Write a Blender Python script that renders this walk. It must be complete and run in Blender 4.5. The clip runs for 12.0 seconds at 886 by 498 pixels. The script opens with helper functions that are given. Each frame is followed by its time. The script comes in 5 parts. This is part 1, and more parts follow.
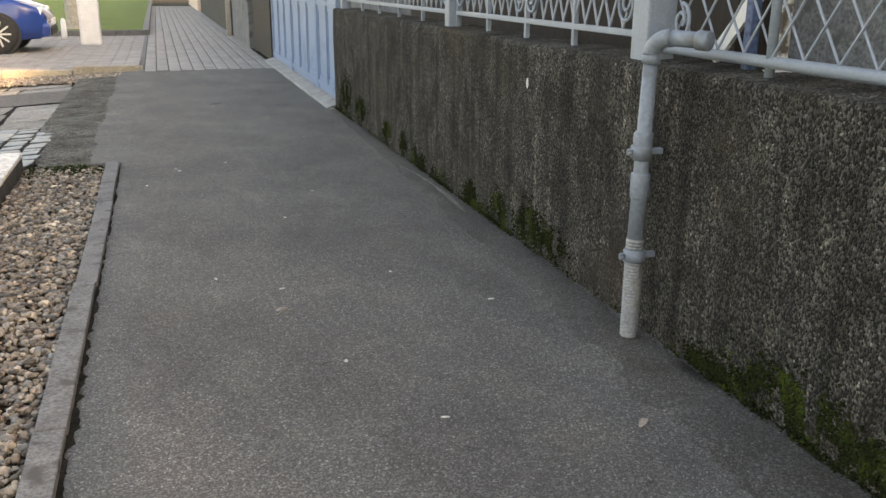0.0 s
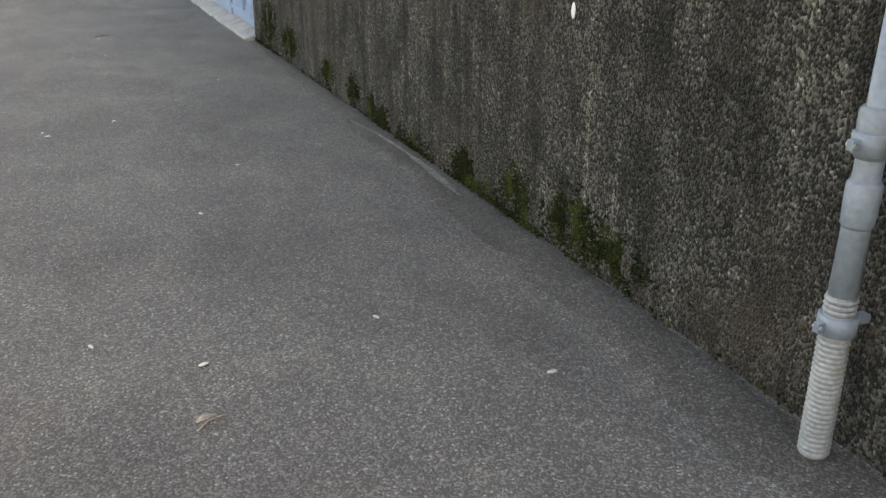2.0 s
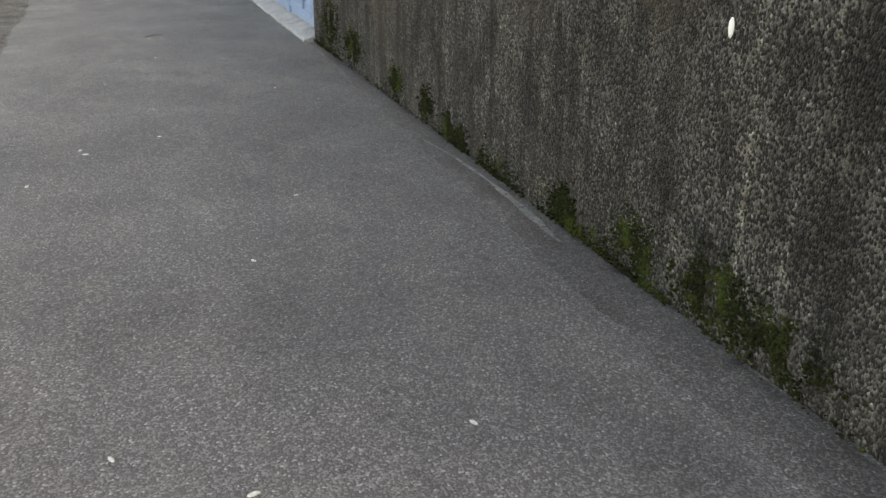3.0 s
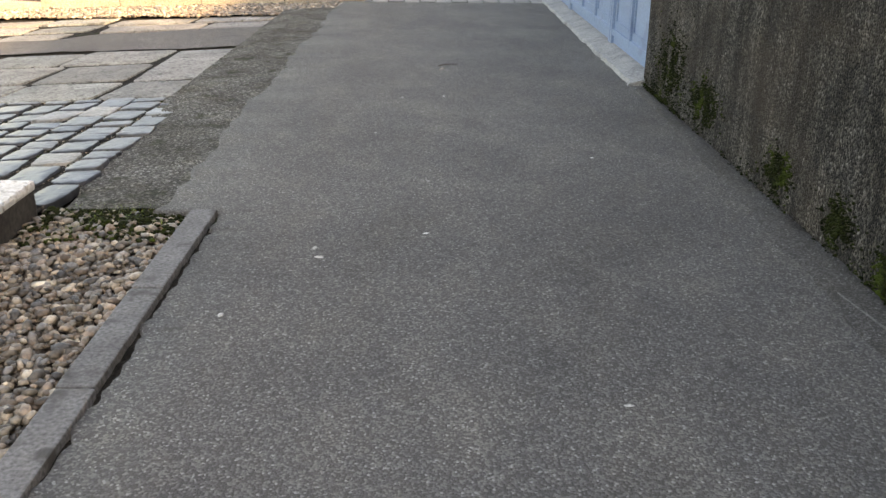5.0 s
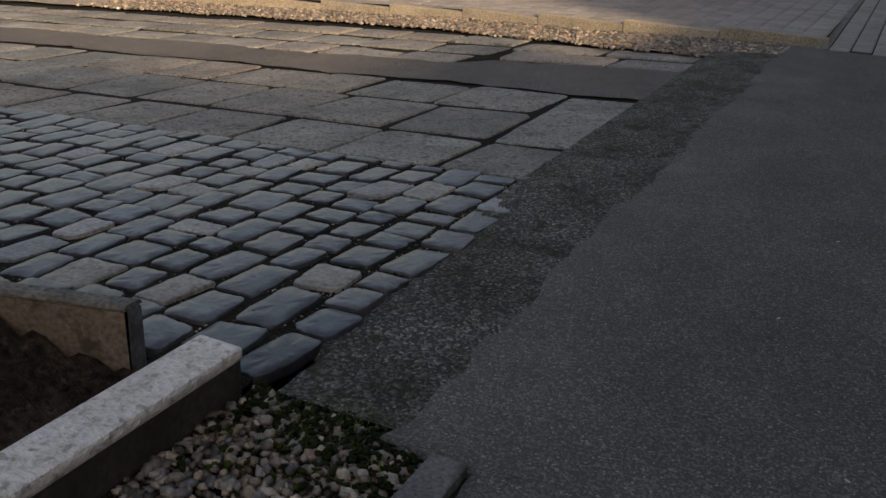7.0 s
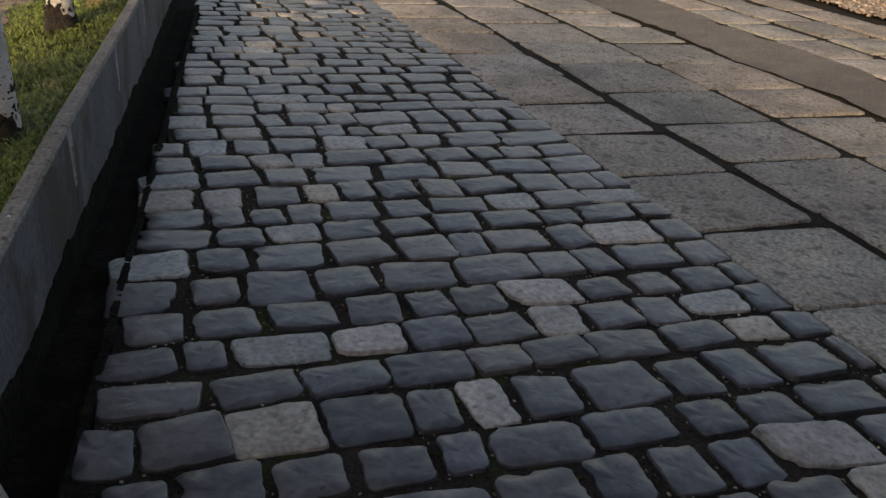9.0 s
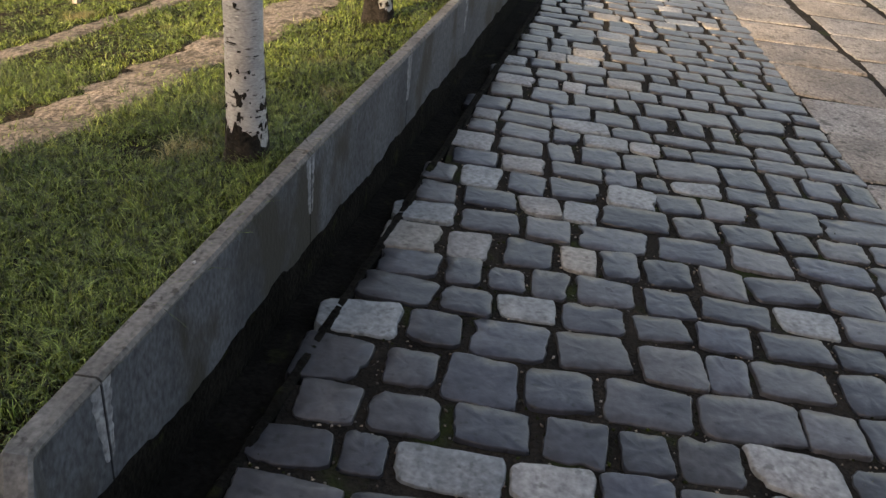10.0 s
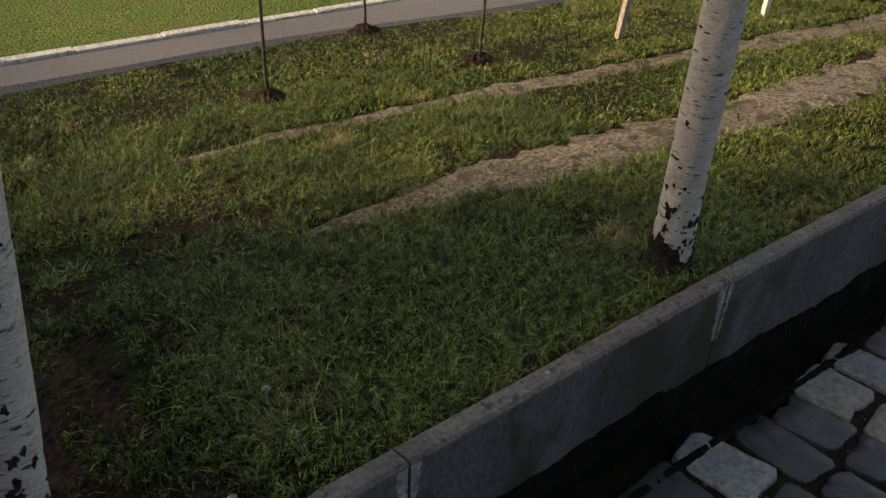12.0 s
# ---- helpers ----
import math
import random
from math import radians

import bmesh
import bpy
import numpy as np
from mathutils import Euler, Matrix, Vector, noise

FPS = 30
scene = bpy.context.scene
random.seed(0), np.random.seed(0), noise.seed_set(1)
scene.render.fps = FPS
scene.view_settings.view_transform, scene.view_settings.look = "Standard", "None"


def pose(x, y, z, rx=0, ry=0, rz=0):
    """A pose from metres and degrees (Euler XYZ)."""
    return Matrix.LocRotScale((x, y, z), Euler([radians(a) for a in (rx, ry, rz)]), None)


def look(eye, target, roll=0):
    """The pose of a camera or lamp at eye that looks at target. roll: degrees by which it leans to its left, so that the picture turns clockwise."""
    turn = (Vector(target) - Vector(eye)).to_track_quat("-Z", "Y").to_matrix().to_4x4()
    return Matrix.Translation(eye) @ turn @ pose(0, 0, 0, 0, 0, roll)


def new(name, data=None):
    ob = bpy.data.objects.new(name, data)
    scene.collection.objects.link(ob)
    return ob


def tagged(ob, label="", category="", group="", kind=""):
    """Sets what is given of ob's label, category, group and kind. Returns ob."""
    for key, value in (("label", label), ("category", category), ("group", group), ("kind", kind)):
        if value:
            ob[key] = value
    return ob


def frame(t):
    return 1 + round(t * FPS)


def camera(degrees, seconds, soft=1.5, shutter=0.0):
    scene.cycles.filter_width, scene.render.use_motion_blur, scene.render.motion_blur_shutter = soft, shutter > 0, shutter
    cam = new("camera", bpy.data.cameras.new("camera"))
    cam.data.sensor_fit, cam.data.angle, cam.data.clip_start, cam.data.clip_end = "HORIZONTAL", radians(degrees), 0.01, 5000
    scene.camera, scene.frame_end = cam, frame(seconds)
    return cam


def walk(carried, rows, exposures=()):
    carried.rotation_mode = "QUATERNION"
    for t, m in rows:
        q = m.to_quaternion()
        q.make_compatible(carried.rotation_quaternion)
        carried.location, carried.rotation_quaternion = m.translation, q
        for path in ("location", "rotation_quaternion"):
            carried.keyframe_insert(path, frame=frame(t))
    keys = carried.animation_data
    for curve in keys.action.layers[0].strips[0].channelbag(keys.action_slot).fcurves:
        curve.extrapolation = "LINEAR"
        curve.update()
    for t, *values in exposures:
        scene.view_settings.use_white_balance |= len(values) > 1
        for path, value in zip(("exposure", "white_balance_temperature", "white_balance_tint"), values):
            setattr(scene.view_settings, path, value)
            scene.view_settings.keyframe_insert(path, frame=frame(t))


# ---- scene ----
cam = camera(53.0, 12.0, 1.5)
PATH = [
    (0, (0.365, -6.722, 1.276), (0.935, -4.896, 0.694), 0.29),
    (0.5, (0.468, -6.287, 1.211), (1.101, -4.490, 0.603), 0.45),
    (1, (0.503, -5.867, 1.141), (1.210, -4.116, 0.483), 0.33),
    (1.5, (0.506, -5.506, 1.137), (1.264, -3.797, 0.425), 0.81),
    (2, (0.562, -5.184, 1.132), (1.284, -3.473, 0.390), 0.37),
    (2.5, (0.611, -4.896, 1.114), (1.300, -3.177, 0.359), 0.49),
    (2.7, (0.615, -4.749, 1.112), (1.275, -3.019, 0.357), 0.61),
    (4.3, (0.877, -3.734, 1.087), (1.255, -1.920, 0.335), -1.30),
    (4.5, (0.859, -3.504, 1.060), (1.163, -1.674, 0.313), -0.73),
    (5, (0.762, -2.980, 1.032), (0.790, -1.121, 0.297), 0.78),
    (5.5, (0.671, -2.677, 1.085), (0.395, -0.840, 0.345), 1.90),
    (6, (0.625, -2.297, 1.087), (0.134, -0.506, 0.345), 2.05),
    (6.5, (0.633, -1.949, 1.133), (0.005, -0.207, 0.378), 2.37),
    (6.7, (0.666, -1.777, 1.152), (-0.031, -0.063, 0.395), 2.38),
    (8.3, (0.408, -0.362, 1.238), (-1.011, 0.765, 0.393), 4.59),
    (8.5, (0.342, -0.223, 1.270), (-1.155, 0.778, 0.400), 4.70),
    (9, (0.120, 0.082, 1.330), (-1.537, 0.702, 0.398), 4.44),
    (9.5, (-0.113, 0.292, 1.431), (-1.830, 0.560, 0.441), 5.28),
    (10, (-0.392, 0.410, 1.448), (-2.096, 0.314, 0.405), 5.85),
    (10.5, (-0.654, 0.464, 1.447), (-2.292, 0.058, 0.374), 6.26),
    (11, (-0.851, 0.534, 1.515), (-2.294, -0.253, 0.375), 4.80),
    (11.5, (-0.830, 0.528, 1.578), (-2.158, -0.435, 0.434), 4.30),
    (12, (-0.703, 0.605, 1.712), (-1.932, -0.501, 0.586), 2.73),
]
EXPOSE = [(0, 2.55, 10700, 17), (1.5, 2.8, 10700, 17), (4.5, 2.78, 10700, 17), (5.3, 2.32, 10000, 17), (5.6, 1.85, 9700, 17), (6.0, 1.05, 8950, 17), (6.5, 0.5, 8550, 18), (8.5, 0.3, 8500, 18), (9.5, 0.87, 8650, 19), (10.5, 1.37, 8750, 18), (11, 1.37, 8800, 18), (11.5, 0.88, 9000, 15), (12, 0.27, 8900, 15)]
walk(cam, [(t, look(eye, target, roll)) for t, eye, target, roll in PATH], EXPOSE)

# ---- light ----
SUN_EL, SUN_AZ = 24.0, 125.0   # azimuth from +y towards +x
world = bpy.data.worlds.new("sky")
scene.world = world
world.use_nodes = True
wn = world.node_tree.nodes
sky = wn.new("ShaderNodeTexSky")
sky.sky_type = "NISHITA"
sky.sun_disc = False
sky.sun_elevation = radians(SUN_EL)
sky.sun_rotation = radians(SUN_AZ)
sky.air_density, sky.dust_density = 1.0, 2.5
wn["Background"].inputs["Strength"].default_value = 0.15
world.node_tree.links.new(sky.outputs[0], wn["Background"].inputs["Color"])
sun = new("sun", bpy.data.lights.new("sun", "SUN"))
sun.data.energy, sun.data.angle, sun.data.color = 3.7, radians(4.0), (1.0, 0.84, 0.64)
sx, sy, sz = math.sin(radians(SUN_AZ)) * math.cos(radians(SUN_EL)), math.cos(radians(SUN_AZ)) * math.cos(radians(SUN_EL)), math.sin(radians(SUN_EL))
sun.matrix_world = look((sx * 40, sy * 40, sz * 40), (0, 0, 0))


# ---- materials ----
def mat(name, c1, c2, scale=3.0, rough=0.85, bump=0.3, fine=60.0, c3=None, spots=12.0, spot_at=0.62, vary=0.0, metal=0.0,
        stretch=(1, 1, 1), fine_mix=0.5, dist=0.004, spec=0.4, island=0.0, own=False, crisp=0.24, tints=()):
    """Mottled surface: two colours by coarse noise, a fine grain, scattered stains of a third colour, a value that varies per piece."""
    m = bpy.data.materials.new(name)
    m.use_nodes = True
    nt = m.node_tree
    n, l = nt.nodes, nt.links
    bsdf = n["Principled BSDF"]
    if own:
        pos = n.new("ShaderNodeTexCoord").outputs["Object"]
    else:
        pos = n.new("ShaderNodeNewGeometry").outputs["Position"]
    mp = n.new("ShaderNodeMapping")
    mp.inputs["Scale"].default_value = stretch
    l.new(pos, mp.inputs["Vector"])

    def noi(s, detail=4.0):
        q = n.new("ShaderNodeTexNoise")
        q.inputs["Scale"].default_value = s
        q.inputs["Detail"].default_value = detail
        l.new(mp.outputs[0], q.inputs["Vector"])
        return q.outputs["Fac"]

    def ramp(fac, lo, hi):
        r = n.new("ShaderNodeMapRange")
        r.inputs["From Min"].default_value, r.inputs["From Max"].default_value = lo, hi
        l.new(fac, r.inputs["Value"])
        return r.outputs[0]

    def mix(fac, a, b, blend="MIX"):
        x = n.new("ShaderNodeMix")
        x.data_type, x.blend_type = "RGBA", blend
        for sock, v in ((x.inputs[0], fac), (x.inputs[6], a), (x.inputs[7], b)):
            if isinstance(v, (int, float)):
                sock.default_value = v
            elif isinstance(v, tuple):
                sock.default_value = (*v, 1)
            else:
                l.new(v, sock)
        return x.outputs[2]

    grain = noi(fine, 3.0)
    col = mix(ramp(noi(scale), 0.3, 0.7), c1, c2)
    g = ramp(grain, 0.5 - crisp, 0.5 + crisp)
    gray = n.new("ShaderNodeCombineColor")
    for k in range(3):
        l.new(g, gray.inputs[k])
    col = mix(fine_mix, col, gray.outputs[0], "OVERLAY")
    if c3:
        col = mix(ramp(noi(spots, 6.0), spot_at - 0.04, spot_at + 0.06), col, c3)
    if vary or island:
        if vary:
            rnd = n.new("ShaderNodeObjectInfo").outputs["Random"]
        else:
            rnd = n.new("ShaderNodeNewGeometry").outputs["Random Per Island"]
        v = n.new("ShaderNodeMapRange")
        v.inputs["To Min"].default_value, v.inputs["To Max"].default_value = 1 - (vary or island), 1 + (vary or island)
        l.new(rnd, v.inputs["Value"])
        hs = n.new("ShaderNodeHueSaturation")
        l.new(v.outputs[0], hs.inputs["Value"])
        l.new(col, hs.inputs["Color"])
        col = hs.outputs[0]
    if tints:
        seat = n.new("ShaderNodeObjectInfo").outputs["Random"] if vary else n.new("ShaderNodeNewGeometry").outputs["Random Per Island"]
        spin = n.new("ShaderNodeMath")
        spin.operation = "FRACT"
        far = n.new("ShaderNodeMath")
        far.operation, far.inputs[1].default_value = "MULTIPLY", 7.31
        l.new(seat, far.inputs[0])
        l.new(far.outputs[0], spin.inputs[0])
        cr = n.new("ShaderNodeValToRGB")
        cr.color_ramp.interpolation = "CONSTANT"
        while len(cr.color_ramp.elements) < len(tints):
            cr.color_ramp.elements.new(0.5)
        for k, t in enumerate(tints):
            cr.color_ramp.elements[k].position = k / len(tints)
            cr.color_ramp.elements[k].color = (*t, 1)
        l.new(spin.outputs[0], cr.inputs[0])
        col = mix(1.0, col, cr.outputs[0], "MULTIPLY")
    l.new(col, bsdf.inputs["Base Color"])
    bsdf.inputs["Roughness"].default_value = rough
    bsdf.inputs["Metallic"].default_value = metal
    bsdf.inputs["Specular IOR Level"].default_value = spec
    if bump:
        b = n.new("ShaderNodeBump")
        b.inputs["Strength"].default_value = bump
        b.inputs["Distance"].default_value = dist
        l.new(grain, b.inputs["Height"])
        l.new(b.outputs[0], bsdf.inputs["Normal"])
    return m


def grit(name, dark, light, cell, share, patches, rough=0.9, dist=0.006, bump=1.0, stretch=(1, 1, 1), fleck=(0.42, 0.41, 0.39), fleck_at=0.93):
    """Stone chippings in a dark binder: every chip has a tone of its own; patches are (stretch, scale, low, high, colour, blend, amount)."""
    m = bpy.data.materials.new(name)
    m.use_nodes = True
    nt = m.node_tree
    n, l = nt.nodes, nt.links
    bsdf = n["Principled BSDF"]
    pos = n.new("ShaderNodeNewGeometry").outputs["Position"]

    def moved(by):
        mp = n.new("ShaderNodeMapping")
        mp.inputs["Scale"].default_value = by
        l.new(pos, mp.inputs["Vector"])
        return mp.outputs[0]

    def chips(scale):
        v = n.new("ShaderNodeTexVoronoi")
        v.inputs["Scale"].default_value = scale
        l.new(moved(stretch), v.inputs["Vector"])
        sep = n.new("ShaderNodeSeparateColor")
        l.new(v.outputs["Color"], sep.inputs[0])
        return v.outputs["Distance"], sep.outputs[0], sep.outputs[1]

    def ramp(fac, lo, hi, top=1.0):
        r = n.new("ShaderNodeMapRange")
        r.inputs["From Min"].default_value, r.inputs["From Max"].default_value, r.inputs["To Max"].default_value = lo, hi, top
        l.new(fac, r.inputs["Value"])
        return r.outputs[0]

    def mix(fac, a, b, blend="MIX"):
        x = n.new("ShaderNodeMix")
        x.data_type, x.blend_type = "RGBA", blend
        for sock, v in ((x.inputs[0], fac), (x.inputs[6], a), (x.inputs[7], b)):
            if isinstance(v, tuple):
                sock.default_value = (*v, 1)
            elif isinstance(v, float):
                sock.default_value = v
            else:
                l.new(v, sock)
        return x.outputs[2]

    d1, a1, b1 = chips(cell)
    d2, a2, b2 = chips(cell * 2.1)
    col = mix(ramp(a1, share, 1.0), dark, light)
    col = mix(ramp(a2, 0.55, 1.0, 0.55), col, mix(a1, dark, light))
    col = mix(ramp(b1, fleck_at, fleck_at + 0.02, 0.8), col, fleck)
    for by, scale, lo, hi, colour, blend, amount in patches:
        q = n.new("ShaderNodeTexNoise")
        q.inputs["Scale"].default_value, q.inputs["Detail"].default_value = scale, 6.0
        l.new(moved(by), q.inputs["Vector"])
        col = mix(ramp(q.outputs["Fac"], lo, hi, amount), col, colour, blend)
    l.new(col, bsdf.inputs["Base Color"])
    bsdf.inputs["Roughness"].default_value = rough
    bsdf.inputs["Specular IOR Level"].default_value = 0.3
    hgt = n.new("ShaderNodeMath")
    hgt.operation = "ADD"
    l.new(d1, hgt.inputs[0])
    l.new(ramp(a1, 0.0, 1.0, -1.2), hgt.inputs[1])
    b = n.new("ShaderNodeBump")
    b.invert = True
    b.inputs["Strength"].default_value, b.inputs["Distance"].default_value = bump, dist
    l.new(hgt.outputs[0], b.inputs["Height"])
    l.new(b.outputs[0], bsdf.inputs["Normal"])
    return m


ROUGH_PATCH = ((1, 1, 1), 1.1, 0.38, 0.62, (0.78, 0.78, 0.79), "MULTIPLY", 1.0)
M_ASPHALT = grit("asphalt", (0.079, 0.0745, 0.0695), (0.178, 0.17, 0.1585), 185, 0.42, (ROUGH_PATCH, ((1, 0.6, 1), 4.5, 0.45, 0.7, (1.22, 1.2, 1.16), "MULTIPLY", 1.0),
                 ((1, 0.5, 1), 2.3, 0.56, 0.68, (0.6, 0.59, 0.57), "MULTIPLY", 0.35), ((1, 1, 1), 13, 0.62, 0.72, (0.7, 0.7, 0.7), "MULTIPLY", 0.8)), 0.82, 0.003, 0.75, fleck=(0.3, 0.295, 0.28), fleck_at=0.955)
M_ASPHALT_OLD = grit("old_asphalt", (0.064, 0.062, 0.055), (0.245, 0.238, 0.218), 120, 0.45, (((1, 1, 1), 3.0, 0.4, 0.62, (0.55, 0.54, 0.5), "MULTIPLY", 1.0),
                     ((1, 1, 1), 9, 0.55, 0.68, (0.03, 0.035, 0.016), "MIX", 0.75), ((1, 1, 1), 6, 0.52, 0.7, (1.4, 1.38, 1.3), "MULTIPLY", 1.0)), 0.92, 0.012)
M_ROAD = mat("road_asphalt", (0.12, 0.12, 0.13), (0.16, 0.16, 0.17), 1.2, 0.85, 0.5, 90)
M_KERB = mat("kerb_concrete", (0.105, 0.104, 0.102), (0.165, 0.163, 0.158), 7, 0.85, 0.7, 95, (0.065, 0.063, 0.058), 9, 0.6, vary=0.1, fine_mix=0.5)
M_WHITEKERB = mat("limewashed_kerb", (0.8, 0.79, 0.755), (0.55, 0.54, 0.5), 13, 0.9, 1.0, 60, (0.38, 0.37, 0.335), 38, 0.6, fine_mix=0.4, dist=0.016)
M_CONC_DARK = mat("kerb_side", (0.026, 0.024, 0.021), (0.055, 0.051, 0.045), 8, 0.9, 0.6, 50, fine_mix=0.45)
M_COBBLE = mat("granite_sett", (0.03, 0.0318, 0.0365), (0.062, 0.0645, 0.07), 8, 0.36, 0.28, 42, (0.014, 0.0145, 0.015), 30, 0.66, vary=0.36, fine_mix=0.34, dist=0.005, spec=0.55, tints=((1.0, 1.0, 1.0), (0.84, 0.9, 1.02), (1.35, 1.3, 1.24), (0.62, 0.64, 0.68), (1.15, 1.08, 0.99), (0.96, 1.0, 1.06)))
M_COBBLE_PALE = mat("pale_sett", (0.185, 0.19, 0.188), (0.295, 0.298, 0.288), 9, 0.5, 0.5, 55, (0.12, 0.12, 0.115), 26, 0.63, vary=0.2, fine_mix=0.4, dist=0.005, tints=((1, 1, 1), (0.92, 1.0, 1.05), (1.0, 0.95, 0.87)))
M_JOINT = mat("joint_soil", (0.008, 0.0072, 0.006), (0.027, 0.0235, 0.019), 7, 0.97, 1.0, 90, (0.02, 0.028, 0.009), 5, 0.62, dist=0.012, spec=0.12)
M_SLAB = mat("concrete_slab", (0.15, 0.1445, 0.134), (0.272, 0.261, 0.24), 3.2, 0.75, 1.0, 60, (0.085, 0.082, 0.074), 19, 0.6, vary=0.18, fine_mix=0.6, dist=0.011, spec=0.5, tints=((1, 1, 1), (0.95, 1.0, 0.98), (1.06, 1.0, 0.93), (0.86, 0.87, 0.85)))
M_PAVER = mat("paver", (0.21, 0.2, 0.19), (0.29, 0.275, 0.26), 4, 0.85, 0.4, 110, vary=0.12)
M_PAVER_FAR = mat("paver_joined", (0.21, 0.2, 0.19), (0.29, 0.275, 0.26), 4, 0.85, 0.4, 110, island=0.12)
M_SOIL = mat("soil", (0.014, 0.01, 0.008), (0.05, 0.036, 0.026), 12, 0.97, 1.0, 45, (0.085, 0.066, 0.05), 30, 0.65, dist=0.035, spec=0.15, fine_mix=0.8)
M_LAWN = mat("lawn_ground", (0.013, 0.011, 0.006), (0.036, 0.027, 0.016), 4, 0.95, 1.0, 50, (0.018, 0.026, 0.008), 6, 0.54, dist=0.03, spec=0.12, fine_mix=0.8)
M_FARLAWN = mat("far_lawn", (0.08, 0.14, 0.024), (0.13, 0.185, 0.035), 1.5, 0.95, 1.0, 60, (0.15, 0.15, 0.05), 3, 0.6, fine_mix=0.8, dist=0.03)
M_DIRT = mat("trodden_dirt", (0.13, 0.108, 0.082), (0.2, 0.17, 0.135), 4, 0.95, 1.0, 55, (0.06, 0.052, 0.036), 13, 0.57, fine_mix=0.85, dist=0.014)
M_GRASS = mat("grass_blade", (0.062, 0.096, 0.02), (0.15, 0.195, 0.044), 2.6, 0.5, 0, 42, (0.26, 0.23, 0.1), 3.1, 0.66, island=0.55, fine_mix=0.95, crisp=0.15, tints=((1, 1, 1), (0.75, 0.84, 0.8), (1.35, 1.38, 1.4), (0.4, 0.45, 0.42), (1.1, 1.0, 0.95)))
M_PEBBLE = mat("pebble", (0.1, 0.089, 0.077), (0.25, 0.219, 0.184), 22, 0.5, 0.3, 120, (0.36, 0.33, 0.28), 9, 0.66, island=0.6, fine_mix=0.35, tints=((1, 1, 1), (1.15, 1.0, 0.88), (0.72, 0.77, 0.85), (1.35, 1.28, 1.15), (0.9, 0.77, 0.68), (0.55, 0.52, 0.48), (1.6, 1.55, 1.42)))
M_GRAVEL = mat("gravel_bed", (0.17, 0.14, 0.11), (0.4, 0.36, 0.3), 45, 0.9, 1.0, 90, dist=0.02)
M_RETAIN = mat("retaining_concrete", (0.05, 0.057, 0.066), (0.115, 0.126, 0.138), 2.6, 0.7, 0.6, 60, (0.048, 0.047, 0.04), 3.4, 0.55, fine_mix=0.5, stretch=(1.3, 1.3, 0.8))
M_RETAIN_TOP = mat("weathered_coping", (0.11, 0.107, 0.098), (0.19, 0.186, 0.17), 9, 0.9, 0.6, 85, (0.06, 0.058, 0.05), 40, 0.62, fine_mix=0.4, dist=0.004)
# near-black: damp moss plus the gutter's shade put into the colour
M_GUTTER = mat("mossy_shaded_gutter", (0.005, 0.005, 0.004), (0.014, 0.013, 0.011), 8, 1.0, 0.9, 60, (0.022, 0.024, 0.011), 12, 0.65, dist=0.01, spec=0.06)
M_MORTAR = mat("pale_mortar", (0.34, 0.35, 0.355), (0.2, 0.21, 0.22), 24, 0.9, 0.5, 70, (0.11, 0.115, 0.12), 30, 0.6)
M_BARK = mat("limewashed_bark", (0.6, 0.59, 0.56), (0.46, 0.45, 0.425), 8, 0.9, 0.8, 90, (0.07, 0.06, 0.05), 30, 0.63, stretch=(1, 1, 3.2), fine_mix=0.3, dist=0.008, own=True)
M_BARKDARK = mat("dark_bark", (0.012, 0.011, 0.009), (0.04, 0.034, 0.028), 22, 0.97, 1.0, 70, dist=0.015, spec=0.2)
M_BROWNBARK = mat("brown_bark", (0.32, 0.28, 0.24), (0.42, 0.38, 0.33), 9, 0.95, 0.8, 60)
M_BLUE = mat("blue_gate_paint", (0.16, 0.245, 0.375), (0.19, 0.28, 0.41), 4, 0.45, 0.1, 80, (0.14, 0.205, 0.315), 5, 0.63, fine_mix=0.2)
M_RAIL = mat("grey_blue_paint", (0.205, 0.245, 0.3), (0.24, 0.28, 0.335), 12, 0.45, 0.1, 90, fine_mix=0.12)
M_PIPE = mat("grey_pvc", (0.15, 0.182, 0.225), (0.18, 0.212, 0.253), 5, 0.4, 0.1, 60, (0.13, 0.14, 0.15), 9, 0.62, fine_mix=0.18)
M_PIPE_FLEX = mat("corrugated_pvc", (0.2, 0.212, 0.225), (0.27, 0.275, 0.28), 8, 0.6, 0.1, 100, (0.17, 0.16, 0.11), 9, 0.64, fine_mix=0.3)
M_BROWN = mat("dark_brown_boards", (0.016, 0.011, 0.009), (0.03, 0.022, 0.018), 6, 0.75, 0.4, 60, stretch=(4, 4, 0.5))
M_HOUSE = mat("grey_render", (0.11, 0.115, 0.12), (0.17, 0.175, 0.18), 2, 0.9, 0.4, 60, (0.08, 0.08, 0.08), 6, 0.6)
M_WHITE = mat("white_paint", (0.75, 0.75, 0.74), (0.66, 0.66, 0.65), 5, 0.6, 0.2, 60, (0.45, 0.43, 0.4), 20, 0.7, fine_mix=0.15)
M_CARBLUE = mat("blue_car_paint", (0.012, 0.045, 0.2), (0.014, 0.05, 0.22), 2, 0.2, 0, 60, fine_mix=0.0, spec=0.6)
M_BLACK = mat("black_rubber", (0.015, 0.015, 0.016), (0.025, 0.025, 0.026), 20, 0.7, 0.1, 90)
M_ALLOY = mat("alloy", (0.55, 0.56, 0.58), (0.6, 0.61, 0.63), 5, 0.3, 0, 60, metal=0.8, fine_mix=0.05)
M_LAMPGLASS = mat("lamp_glass", (0.7, 0.72, 0.75), (0.8, 0.82, 0.85), 9, 0.1, 0, 60, fine_mix=0.05, spec=0.8)
